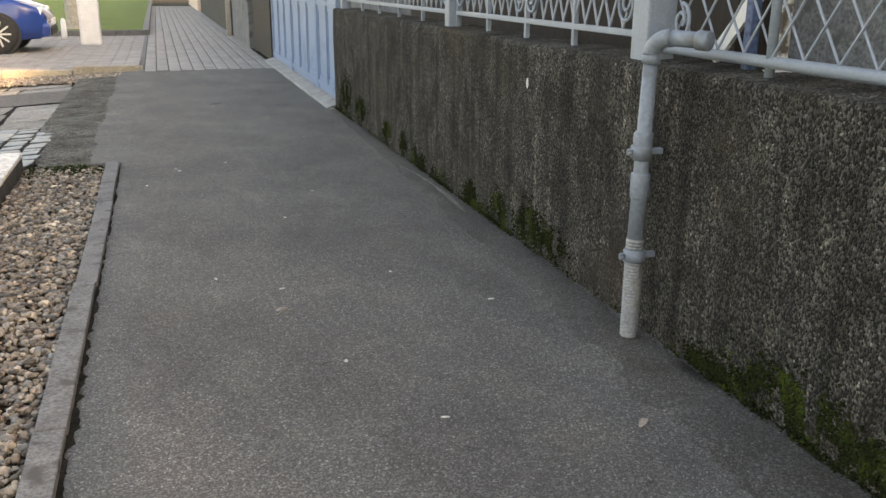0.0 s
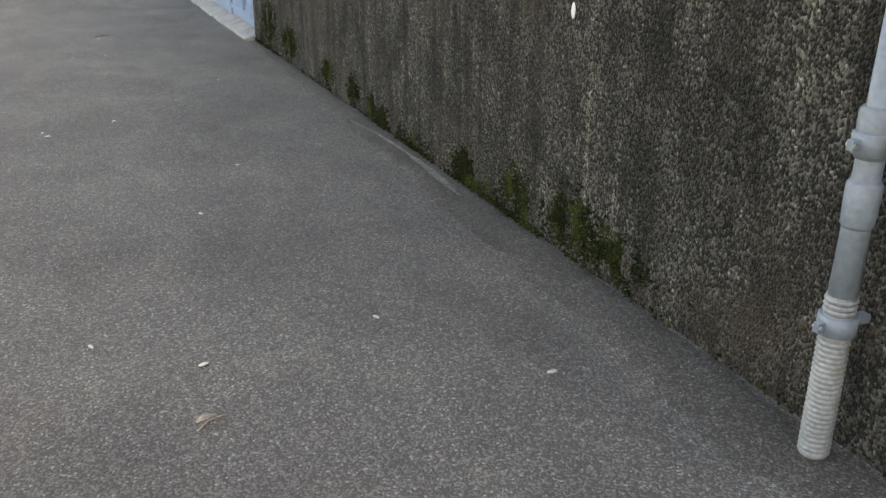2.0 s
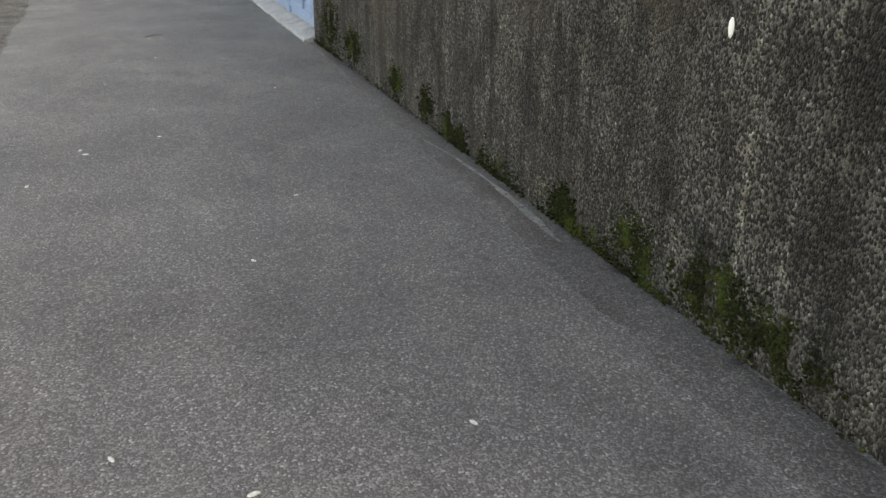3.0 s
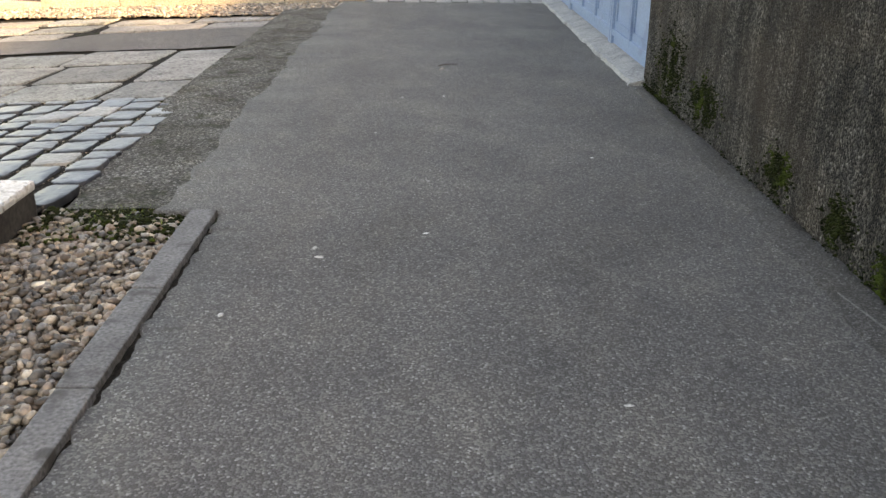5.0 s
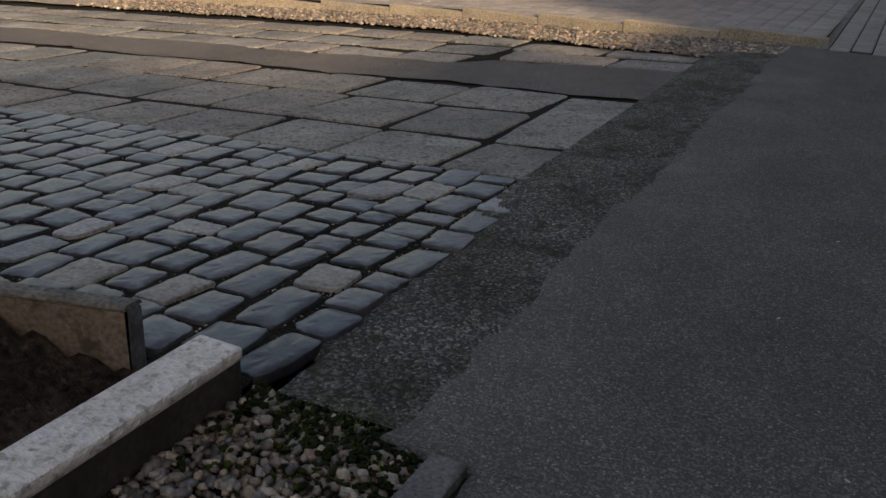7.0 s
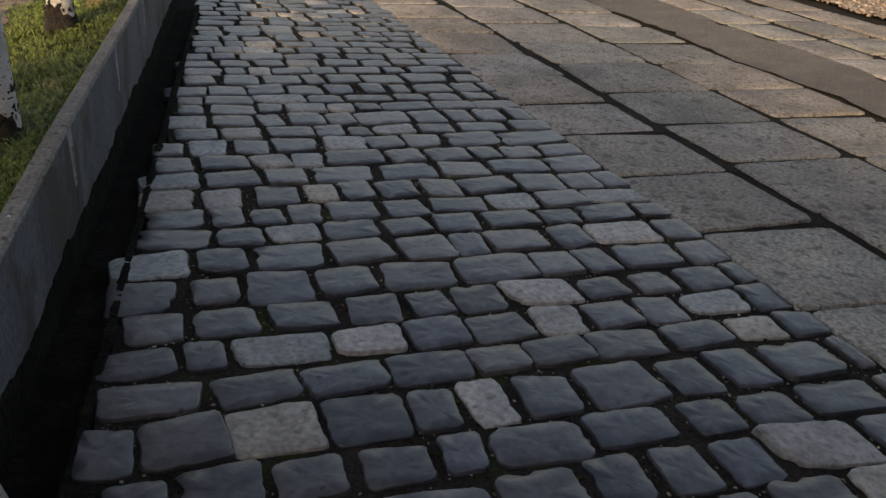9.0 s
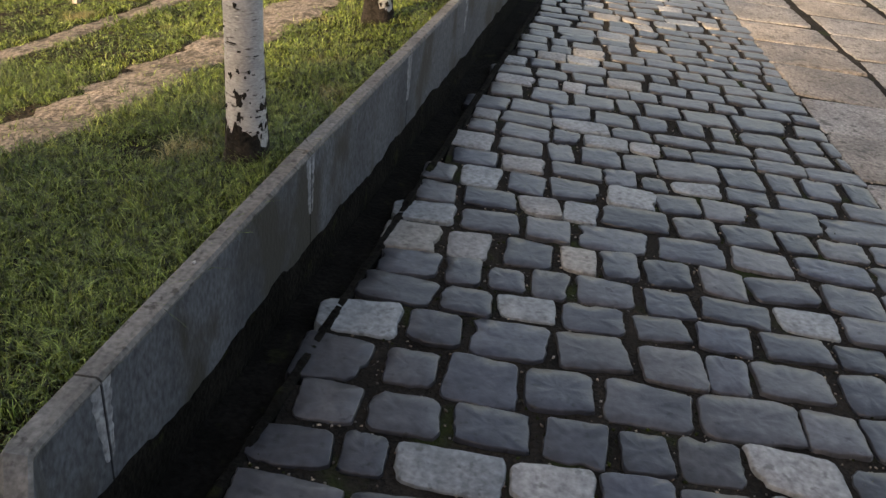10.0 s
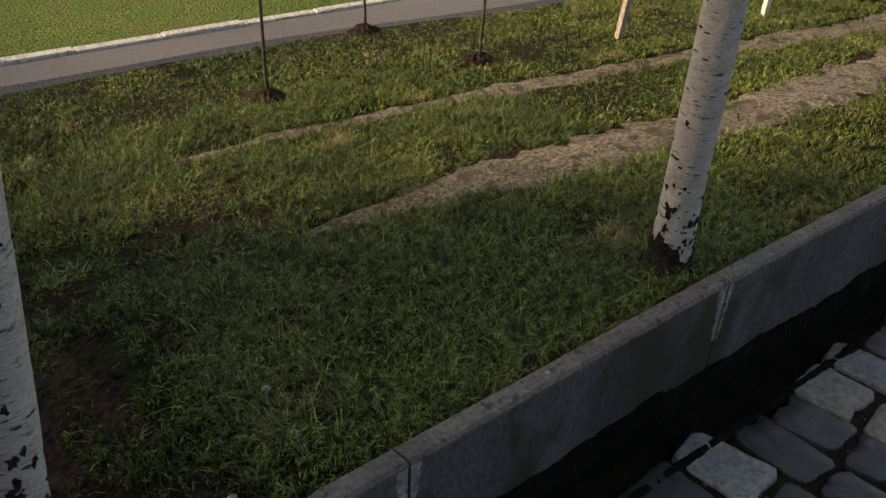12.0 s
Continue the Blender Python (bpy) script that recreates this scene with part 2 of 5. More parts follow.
M_DARKGLASS = mat("dark_glass", (0.02, 0.025, 0.03), (0.03, 0.035, 0.04), 3, 0.08, 0, 60, fine_mix=0.0, spec=0.8)
M_MOSS = mat("moss", (0.008, 0.01, 0.003), (0.019, 0.025, 0.006), 14, 0.95, 1.0, 80, (0.038, 0.055, 0.01), 9, 0.57, dist=0.012, spec=0.12, fine_mix=0.8)
M_LEAF = mat("dry_leaf", (0.24, 0.19, 0.15), (0.33, 0.27, 0.22), 30, 0.8, 0.2, 90)
M_STEM = mat("sapling_bark", (0.05, 0.04, 0.03), (0.09, 0.07, 0.055), 25, 0.9, 0.4, 80)
M_SPOT = mat("pale_droppings", (0.5, 0.49, 0.46), (0.4, 0.39, 0.37), 60, 0.9, 0.2, 120)


# weathered pebbledash: dark and pale grit, long rain streaks, brown bloom
M_WALL = grit("pebbledash", (0.015, 0.014, 0.0123), (0.13, 0.123, 0.111), 145, 0.33, (
    ((1, 1, 0.7), 5.5, 0.45, 0.62, (0.5, 0.49, 0.47), "MULTIPLY", 1.0), ((1, 1.6, 0.8), 4.3, 0.5, 0.66, (1.45, 1.43, 1.38), "MULTIPLY", 1.0),
    ((1, 7, 0.4), 1.5, 0.5, 0.6, (0.5, 0.49, 0.47), "MULTIPLY", 0.8), ((1, 10, 0.35), 1.9, 0.54, 0.64, (1.5, 1.5, 1.46), "MULTIPLY", 0.8),
    ((1, 12, 0.5), 1.1, 0.6, 0.68, (0.02, 0.02, 0.02), "MIX", 0.5), ((1, 1, 1.6), 1.7, 0.5, 0.72, (0.06, 0.044, 0.031), "MIX", 0.55)), 0.95, 0.014, 1.0, (1, 1, 0.8), (0.28, 0.272, 0.255), 0.972)


# ---- building helpers ----
def mesh_of(name, bm, material, smooth=False):
    me = bpy.data.meshes.new(name)
    bm.normal_update()
    bm.to_mesh(me)
    bm.free()
    me.materials.append(material)
    if smooth:
        me.polygons.foreach_set("use_smooth", [True] * len(me.polygons))
    return me


def part(name, bm, material, parent, label="", smooth=False):
    ob = new(name, mesh_of(name, bm, material, smooth))
    ob.parent = parent
    return tagged(ob, label)


def struct(name, bm, material, label, category, smooth=False, kind="structure"):
    return tagged(new(name, mesh_of(name, bm, material, smooth)), label, category, kind=kind)


def thing(name, x, y, z, label, category, group="", rz=0.0):
    e = new(name)
    e.matrix_world = pose(x, y, z, 0, 0, rz)
    return tagged(e, label, category, group)


def box(bm, x0, x1, y0, y1, z0, z1, bevel=0.0, m=None):
    vs = [bm.verts.new((x, y, z)) for z in (z0, z1) for x, y in ((x0, y0), (x1, y0), (x1, y1), (x0, y1))]
    fs = [bm.faces.new([vs[i] for i in f]) for f in ((3, 2, 1, 0), (4, 5, 6, 7), (0, 1, 5, 4), (1, 2, 6, 5), (2, 3, 7, 6), (3, 0, 4, 7))]
    if bevel:
        es = list({e for f in fs for e in f.edges})
        r = bmesh.ops.bevel(bm, geom=es, offset=bevel, segments=2, affect="EDGES", profile=0.6)
        vs = list({v for f in r["faces"] for v in f.verts} | {v for v in vs if v.is_valid})
    if m:
        bmesh.ops.transform(bm, matrix=m, verts=vs)
    return bm


def nb(*a, **k):
    return box(bmesh.new(), *a, **k)


def tube(bm, pts, radii, seg=12, cap=True):
    """A round tube along a line of points, with a radius at each."""
    rings = []
    pts = [Vector(p) for p in pts]
    ref = Vector((0.31, 0.17, 0.93))
    for i, p in enumerate(pts):
        d = (pts[min(i + 1, len(pts) - 1)] - pts[max(i - 1, 0)]).normalized()
        if abs(d.dot(ref)) > 0.98:
            ref = Vector((1, 0.2, 0))
        u = d.cross(ref).normalized()
        v = d.cross(u)
        rings.append([bm.verts.new(p + radii[i] * (math.cos(a) * u + math.sin(a) * v)) for a in (2 * math.pi * k / seg for k in range(seg))])
    for a, b in zip(rings, rings[1:]):
        for k in range(seg):
            bm.faces.new((a[k], b[k], b[(k + 1) % seg], a[(k + 1) % seg]))
    if cap:
        bm.faces.new(rings[0])
        bm.faces.new(rings[-1][::-1])
    return bm


def bar(a, b, w, t=None):
    """A flat bar of width w and thickness t between two points, as a bmesh."""
    bm = bmesh.new()
    a, b = Vector(a), Vector(b)
    m = Matrix.Translation((a + b) / 2) @ (b - a).to_track_quat("Z", "X").to_matrix().to_4x4()
    h = (b - a).length / 2
    return box(bm, -w / 2, w / 2, -(t or w) / 2, (t or w) / 2, -h, h, m=m)


# ---- heights of the ground ----
def cob(x, y):
    return min(-0.004, 0.0445 + 0.0499 * x - 0.0222 * min(y, 4.0))


def wall_y(x):
    if x > -1.4:
        return -0.07 + (x + 0.9) * 0.446
    return -0.293 - 0.13 * (x + 1.4)


def wall_top(x):
    if x > -1.24:
        return 0.19 - (x + 0.9) * 0.085
    if x > -1.38:
        return 0.2189 + (-1.24 - x) * 0.842
    if x > -2.67:
        return 0.3368 + 0.0146 * (x + 1.38)
    return 0.318 + 0.04 * (x + 2.67)


def lawn(x, y):
    q = max(x, -7.0)
    d = min(0.0, max(y - wall_y(q), -4.3))
    h = wall_top(min(q, -1.6)) - 0.035 + 0.14 * d
    k = min(1.0, max(0.0, (-0.78 - x) / 0.75))
    k = k * k * (3 - 2 * k)
    return h * k + (-0.02) * (1 - k)


def ground_z(x, y):
    if y < wall_y(max(x, -7.0)) - 0.3 and x < -1.0:
        return lawn(x, y) - 0.03
    if x > -0.6 and y < 40:
        return -0.09
    return max(cob(max(x, -14), min(max(y, -1.0), 7.5)), -0.75) - 0.085

# ---- large structure ----
def sheet(xs, ys, fz, keep=None):
    bm = bmesh.new()
    vs = [[bm.verts.new((x, y, fz(x, y))) for y in ys] for x in xs]
    for i in range(len(xs) - 1):
        for j in range(len(ys) - 1):
            if keep is None or keep((xs[i] + xs[i + 1]) / 2, (ys[j] + ys[j + 1]) / 2):
                bm.faces.new((vs[i][j], vs[i + 1][j], vs[i + 1][j + 1], vs[i][j + 1]))
    bmesh.ops.delete(bm, geom=[v for v in bm.verts if not v.link_faces], context="VERTS")
    return bm


def steps(a, b, d):
    k = max(1, round((b - a) / d))
    return [a + (b - a) * i / k for i in range(k + 1)]


GX = [-900, -300, -100, -40, -20] + steps(-14, 4, 0.25) + [10, 30, 100, 300, 900]
GY = [-900, -300, -100, -40, -20] + steps(-12, 9, 0.25) + [15, 30, 60, 120, 300, 900]
struct("ground", sheet(GX, GY, ground_z), M_JOINT, "dark bare earth under the paving and lawn", "ground")


def wavy(y, k=0.0):
    return 0.035 * math.sin(3.1 * y + k) + 0.02 * math.sin(9.7 * y + 2 * k) + 0.012 * math.sin(23 * y + k)


# asphalt path, from the kerb to the wall
ys = steps(-10.0, 6.75, 0.025)
bm = bmesh.new()
prev = None
for y in ys:
    xl = 0.036 + 0.02 * noise.noise(Vector((0, y * 4, 0))) + 0.026 * noise.noise(Vector((0, y * 19, 0))) if y < -0.03 else -0.2 + 0.5 * wavy(y) + 0.03 * noise.noise(Vector((2, y * 7, 0)))
    row = [bm.verts.new((x, y, 0.004 * math.sin(1.3 * x + 0.7 * y) if 0.1 < x < 1.9 else 0.0)) for x in (xl, 0.25, 0.6, 1.0, 1.4, 1.75, 2.06)]
    low = bm.verts.new((xl - 0.02, y, -0.07))
    row = [low] + row
    if prev:
        for a in range(len(row) - 1):
            bm.faces.new((prev[a], prev[a + 1], row[a + 1], row[a]))
    prev = row
asphalt_path = struct("asphalt_pavement", bm, M_ASPHALT, "worn dark grey asphalt footpath along a wall", "pavement", smooth=True)

struct("kerb_joint", sheet([-0.02, 0.02, 0.05, 0.09, 0.13], steps(-9.9, -0.03, 0.03), lambda x, y: -0.014 + 0.008 * noise.noise(Vector((x * 30, y * 25, 0)))), M_JOINT, "dark crumbly earth between kerb and asphalt", "soil")

# rough old strip between asphalt and setts
bm = bmesh.new()
prev = None
for y in steps(0.02, 6.2, 0.05):
    row = [bm.verts.new((x, y, z + 0.009 * noise.noise(Vector((x * 14, y * 14, 1))))) for x, z in
           ((-0.72 if y > 0.25 else -0.55, -0.034), (-0.54, -0.013), (-0.38 + wavy(y, 3), -0.009), (-0.26, -0.007), (-0.1, -0.008))]
    if prev:
        for a in range(4):
            bm.faces.new((prev[a], prev[a + 1], row[a + 1], row[a]))
    prev = row
struct("asphalt_edge", bm, M_ASPHALT_OLD, "crumbling dark asphalt edge strip with dirt", "pavement", smooth=True)

# asphalt patch across the slabs
bm = bmesh.new()
prev = None
for x in steps(-11.0, -0.15, 0.12):
    top = 5.27 - 0.36 * min(1.0, max(0.0, (-2.25 - x) / 0.35))
    row = [bm.verts.new((x, y, cob(x, y) + 0.004)) for y in (4.18 + 0.9 * wavy(x, 2) + 0.03 * noise.noise(Vector((x * 9, 1, 0))), 4.55, top + 1.3 * wavy(x, 5) + 0.05 * noise.noise(Vector((x * 7, 4, 0))))]
    if prev:
        for a in range(2):
            bm.faces.new((prev[a], row[a], row[a + 1], prev[a + 1]))
    prev = row
bmesh.ops.reverse_faces(bm, faces=bm.faces[:])
struct("asphalt_patch", bm, M_ASPHALT, "grey asphalt repair strip between concrete slabs", "pavement")

# lawn, dirt paths, road
LX = [-60, -40, -25, -18, -14, -11] + steps(-9, -0.74, 0.12)
LY = steps(-3.75, 0.9, 0.05)


def lawn_rough(x, y):
    return lawn(x, y) + 0.02 * noise.noise(Vector((x * 1.7, y * 1.7, 0.3))) + 0.012 * noise.noise(Vector((x * 6, y * 6, 4.1)))


lawn_ob = struct("lawn", sheet(LX, LY, lawn_rough, lambda x, y: y < wall_y(max(x, -7.0)) - 0.055), M_LAWN, "uneven lawn of short grass with bare earth patches", "lawn", smooth=True)
bed = struct("soil_bed", sheet(steps(-1.35, -0.7, 0.05), steps(-3.6, -0.05, 0.05), lambda x, y: lawn_rough(x, y) + 0.006,
             lambda x, y: y < wall_y(x) - 0.055), M_SOIL, "dark bare soil bed behind the whitewashed kerb", "soil", smooth=True)


def ribbon(pts, widths, lift, n=60, fz=lawn_rough, rag=0.5):
    """A strip of ground along a line, lying on the lawn, with ragged edges."""
    pts = [Vector((*p, 0)) for p in pts]
    bm = bmesh.new()
    prev = None
    for i in range(n + 1):
        f = i / n * (len(pts) - 1)
        k = min(int(f), len(pts) - 2)
        u = f - k
        p = pts[k].lerp(pts[k + 1], u)
        w = widths[k] * (1 - u) + widths[k + 1] * u
        d = (pts[k + 1] - pts[k]).normalized()
        s = Vector((-d.y, d.x, 0))
        row = []
        for q in (-1, -0.6, -0.2, 0.2, 0.6, 1):
            e = p + s * (w / 2 * q * (1 + rag * noise.noise(Vector((p.x * 4, p.y * 4, q * 3))) + 0.5 * rag * noise.noise(Vector((p.x * 15, p.y * 15, q * 3)))))
            row.append(bm.verts.new((e.x, e.y, fz(e.x, e.y) + (lift if abs(q) < 0.9 else -0.004))))
        if prev:
            for a in range(5):
                bm.faces.new((prev[a], row[a], row[a + 1], prev[a + 1]))
        prev = row
    bmesh.ops.recalc_face_normals(bm, faces=bm.faces[:])
    if sum(f.normal.z for f in bm.faces) < 0:
        bmesh.ops.reverse_faces(bm, faces=bm.faces[:])
    return bm


TRACK_A = [(-2.15, -1.3), (-2.55, -1.2), (-2.9, -1.12), (-3.3, -1.0), (-4.0, -0.84), (-5.2, -0.6), (-7.0, -0.45)]
WIDTH_A = [0.06, 0.2, 0.3, 0.42, 0.4, 0.42, 0.6]
TRACK_B = [(-2.2, -2.17), (-2.67, -2.08), (-3.2, -1.96), (-3.75, -1.79), (-4.64, -1.55), (-5.9, -1.1), (-7.0, -0.7)]
WIDTH_B = [0.05, 0.12, 0.16, 0.2, 0.22, 0.34, 0.6]
struct("dirt_track_1", ribbon(TRACK_A, WIDTH_A, 0.008, 300, rag=0.75), M_DIRT, "trodden bare dirt track across the lawn", "path", smooth=True)
struct("dirt_track_2", ribbon(TRACK_B, WIDTH_B, 0.008, 300, rag=0.75), M_DIRT, "narrow trodden dirt track across the lawn", "path", smooth=True)


def lane_y(x):
    return -4.11 - 0.168 * (max(x, -9.0) + 2.36)


def road_near(x):
    return -3.68 - 0.24 * (max(x, -9.0) + 2.18) + 0.05 * math.sin(x * 2.1)


def lane_z(x):
    return 0.4525 + 0.0582 * max(x, -9.0) + 0.14 * lane_y(x)


bm = bmesh.new()
prev = None
for x in [-70, -40, -25, -15, -11] + steps(-9, -0.8, 0.2):
    y0, y1 = lane_y(x) - 0.06, road_near(x)
    row = [bm.verts.new((x, y, lane_z(x) + 0.14 * (y - lane_y(x)) + 0.032)) for y in (y0, (y0 + y1) / 2, y1 - 0.05)] + [bm.verts.new((x, y1 + 0.03, lane_z(x) + 0.14 * (y1 - lane_y(x)) - 0.02))]
    if prev:
        for a in range(3):
            bm.faces.new((prev[a], row[a], row[a + 1], prev[a + 1]))
    prev = row
struct("road", bm, M_ROAD, "grey asphalt lane beyond the lawn", "road")


def beyond(offsets, lift, material, name, label, category):
    """Ground beyond the lane, laid out along its kerb."""
    bm = bmesh.new()
    prev = None
    for x in [-90, -40, -20, -12] + steps(-9, -0.8, 0.6):
        row = [bm.verts.new((x, lane_y(x) - o, lane_z(x) + lift + 0.03 * min(o, 3.0))) for o in offsets]
        if prev:
            for a in range(len(row) - 1):
                bm.faces.new((prev[a], prev[a + 1], row[a + 1], row[a]))
        prev = row
    bmesh.ops.recalc_face_normals(bm, faces=bm.faces[:])
    if sum(f.normal.z for f in bm.faces) < 0:
        bmesh.ops.reverse_faces(bm, faces=bm.faces[:])
    return struct(name, bm, material, label, category)


beyond((0.03, 0.5, 1.0, 1.6, 3, 8, 30, 90), 0.018, M_FARLAWN, "far_lawn", "mown green lawn beyond the lane", "lawn")
beyond((1.06, 1.22, 1.32), 0.026, M_DIRT, "far_track", "pale trodden track on the far lawn", "path")
beyond((1.75, 2.4, 3.2), 0.029, M_ROAD, "far_lane", "distant grey lane behind the far lawn", "road")
struct("cross_road", sheet([-14, -10, -8.2, -6.75], [-3.6, -2.4, -1.4, -0.6, 0.0], lambda x, y: lawn(x, y) + 0.035), mat("pale_road", (0.24, 0.23, 0.22), (0.3, 0.29, 0.275), 2, 0.9, 0.5, 90), "pale road crossing beyond the lawn", "road")

# long whitewashed kerb of the lane
k = tagged(new("lane_kerb"), "whitewashed concrete kerb line along the lane", "kerb", kind="structure")
random.seed(77)
x = -0.85
while x > -9:
    L = random.choice((0.5, 0.55, 0.42))
    a, b = Vector((x, lane_y(x), lane_z(x))), Vector((x - L, lane_y(x - L), lane_z(x - L)))
    m = Matrix.Translation(a + Vector((0, random.uniform(-.006, .006), random.uniform(-.006, .006)))) @ (b - a).to_track_quat("X", "Z").to_matrix().to_4x4()
    part("kerb_stone", nb(0.003, (b - a).length - 0.003, -0.035, 0.035, -0.05, 0.056, 0.01, m), M_WHITEKERB, k)
    x -= L

# ---- retaining wall between lawn and setts ----
rw = new("retaining_wall")
tagged(rw, "low grey concrete retaining wall with weathered coping and mossy foot painted dark as in shade", "retaining wall", kind="structure")
JOINTS = [-0.88, -1.6, -2.68, -3.76, -4.84, -5.92, -6.9]


def wall_strip(x0, x1, lo, hi, off0, off1, n=24, end=True):
    """A length of wall between two joints; lo, hi are height functions, off0 and off1 the distances of its faces from the line."""
    bm = bmesh.new()
    prev = None
    for i in range(n + 1):
        x = x0 + (x1 - x0) * i / n
        y = wall_y(x)
        ring = [bm.verts.new(v) for v in ((x, y + off0, lo(x)), (x, y + off0, hi(x) - 0.008), (x, y + off0 - 0.008, hi(x)), (x, y + off1 + 0.008, hi(x)), (x, y + off1, hi(x) - 0.008), (x, y + off1, lo(x)))]
        if prev:
            for a in range(5):
                bm.faces.new((prev[a], prev[a + 1], ring[a + 1], ring[a]))
        else:
            bm.faces.new(ring)
        prev = ring
    bm.faces.new(prev[::-1])
    bmesh.ops.recalc_face_normals(bm, faces=bm.faces[:])
    return bm


def smear(x, off, side):
    """A thin trowelled smear of mortar beside a joint, wide at the coping and narrowing downwards."""
    bm = bmesh.new()
    rnd = random.Random(int(abs(x) * 100) + side)
    rows = []
    for i in range(15):
        u = i / 14
        z = wall_top(x) - 0.014 - 0.19 * u
        cx = x + off
        w = (0.034 - 0.02 * u) * rnd.uniform(0.75, 1.15)
        x1 = cx + side * w
        rows.append([bm.verts.new(v) for v in ((cx, wall_y(cx) - 0.004, z), (cx, wall_y(cx) + 0.0022, z), (cx + side * w * 0.6, wall_y(cx + side * w * 0.6) + 0.002, z), (x1, wall_y(x1) - 0.0005, z))])
    for p, q in zip(rows, rows[1:]):
        for k in range(3):
            bm.faces.new((p[k], p[k + 1], q[k + 1], q[k]))
    bmesh.ops.recalc_face_normals(bm, faces=bm.faces[:])
    return bm


M_SOILSTAIN = mat("earth_stained_concrete", (0.13, 0.1, 0.072), (0.2, 0.165, 0.125), 7, 0.92, 0.5, 80, (0.07, 0.055, 0.04), 14, 0.6, fine_mix=0.4)
for a, b in zip(JOINTS, JOINTS[1:]):
    seg = part("wall_panel", wall_strip(a - 0.003, b + 0.003, lambda x: cob(x, 0) - 0.15, lambda x: wall_top(x) - 0.012, 0.0, -0.05), M_RETAIN, rw)
    part("coping", wall_strip(a - 0.003, b + 0.003, lambda x: wall_top(x) - 0.013, lambda x: wall_top(x), 0.003, -0.054), M_RETAIN_TOP, seg, "weathered rough top edge")
    if b > -6:
        for o, side in ((0.004, 1), (-0.004, -1)):
            part("mortar_joint", smear(b, o, side), M_MORTAR, seg, "pale smeared mortar")
    if a > -1:
        part("soil_stain", wall_strip(a - 0.003, b + 0.003, lambda x: cob(x, 0) - 0.15, lambda x: wall_top(x) - 0.014, -0.048, -0.053), M_SOILSTAIN, seg, "brown earth-stained inner face")
# foot, lip and low band: mossy, with the wall's shade painted in
part("gutter_foot", wall_strip(-1.0, -6.9, lambda x: cob(x, 0.1) - 0.12, lambda x: cob(x, 0.1) - 0.04, 0.15, -0.02, 40), M_GUTTER, rw, "damp mossy concrete foot with gutter shade in its near-black colour")
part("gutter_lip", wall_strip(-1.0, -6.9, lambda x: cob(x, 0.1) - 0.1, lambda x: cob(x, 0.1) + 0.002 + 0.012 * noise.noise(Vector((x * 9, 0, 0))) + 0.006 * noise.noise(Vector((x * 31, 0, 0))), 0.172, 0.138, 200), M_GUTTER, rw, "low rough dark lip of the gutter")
part("gutter_splash", wall_strip(-1.0, -6.9, lambda x: cob(x, 0.1) - 0.05, lambda x: cob(x, 0.1) + 0.1 + 0.035 * noise.noise(Vector((x * 2.3, 3, 0))) + 0.02 * noise.noise(Vector((x * 8, 5, 0))) + 0.01 * noise.noise(Vector((x * 27, 5, 0))), 0.003, -0.02, 260), M_GUTTER, rw, "damp mossy band at the foot, wall shade in its near-black colour")

# ---- boundary wall on the street side ----
WX, WT = 2.03, 0.985
bm = bmesh.new()
prev = None
for y in steps(-12.0, 2.34, 0.16):
    e = 0.006 * noise.noise(Vector((0, y * 2.3, 0)))
    ring = [bm.verts.new(v) for v in ((WX + e * 0.5, y, -0.1), (WX + e, y, 0.3), (WX - e, y, 0.7), (WX + e, y, WT - 0.018 + e), (WX + 0.012, y, WT + e), (WX + 0.25, y, WT + 0.01), (WX + 0.27, y, -0.1))]
    if prev:
        for a in range(6):
            bm.faces.new((prev[a], prev[a + 1], ring[a + 1], ring[a]))
    else:
        bm.faces.new(ring)
    prev = ring
bm.faces.new(prev[::-1])
bmesh.ops.recalc_face_normals(bm, faces=bm.faces[:])
wall_street = struct("wall_street", bm, M_WALL, "weathered grey pebbledash boundary wall with moss at its foot", "wall")

# dirt washed against the wall foot
M_WALLDIRT = grit("dirty_asphalt", (0.062, 0.058, 0.0535), (0.148, 0.14, 0.129), 185, 0.44, (ROUGH_PATCH, ((1, 0.5, 1), 5, 0.45, 0.7, (0.74, 0.72, 0.68), "MULTIPLY", 1.0)), 0.85, 0.003, 0.75, fleck=(0.25, 0.245, 0.235), fleck_at=0.965)
struct("wall_foot_dirt", ribbon([(1.91, -8.0), (1.9, -5.2), (1.92, -3.9), (1.93, -2.6), (1.95, -1.0), (1.97, 0.6), (1.99, 2.2)], [0.3, 0.36, 0.26, 0.26, 0.2, 0.12, 0.08], 0.0075, 700, lambda x, y: 0.0, 0.55), M_WALLDIRT, "band of dark washed-up dirt along the wall foot", "dirt", smooth=True)

# thin mortar skim lying along the wall foot
SKIM = [(1.915, -0.7), (1.955, -1.0), (1.972, -1.4), (1.955, -1.8), (1.945, -2.08)]
struct("wall_foot_skim", ribbon(SKIM, [0.008, 0.02, 0.026, 0.055, 0.012], 0.008, 260, lambda x, y: 0.0, 1.2), M_RETAIN_TOP, "thin pale mortar skim along the wall foot", "mortar")
struct("wall_foot_skim", ribbon([(WX - 0.09, 0.5), (WX - 0.05, 1.3), (WX - 0.03, 2.2)], [0.015, 0.05, 0.05], 0.004, 160, lambda x, y: 0.0, 1.9), M_RETAIN_TOP, "crumbling pale mortar skim beside the gate", "mortar")


bm = bmesh.new()
bmesh.ops.create_icosphere(bm, subdivisions=2, radius=1.0, matrix=Matrix.Diagonal((0.004, 0.011, 0.026, 1)))
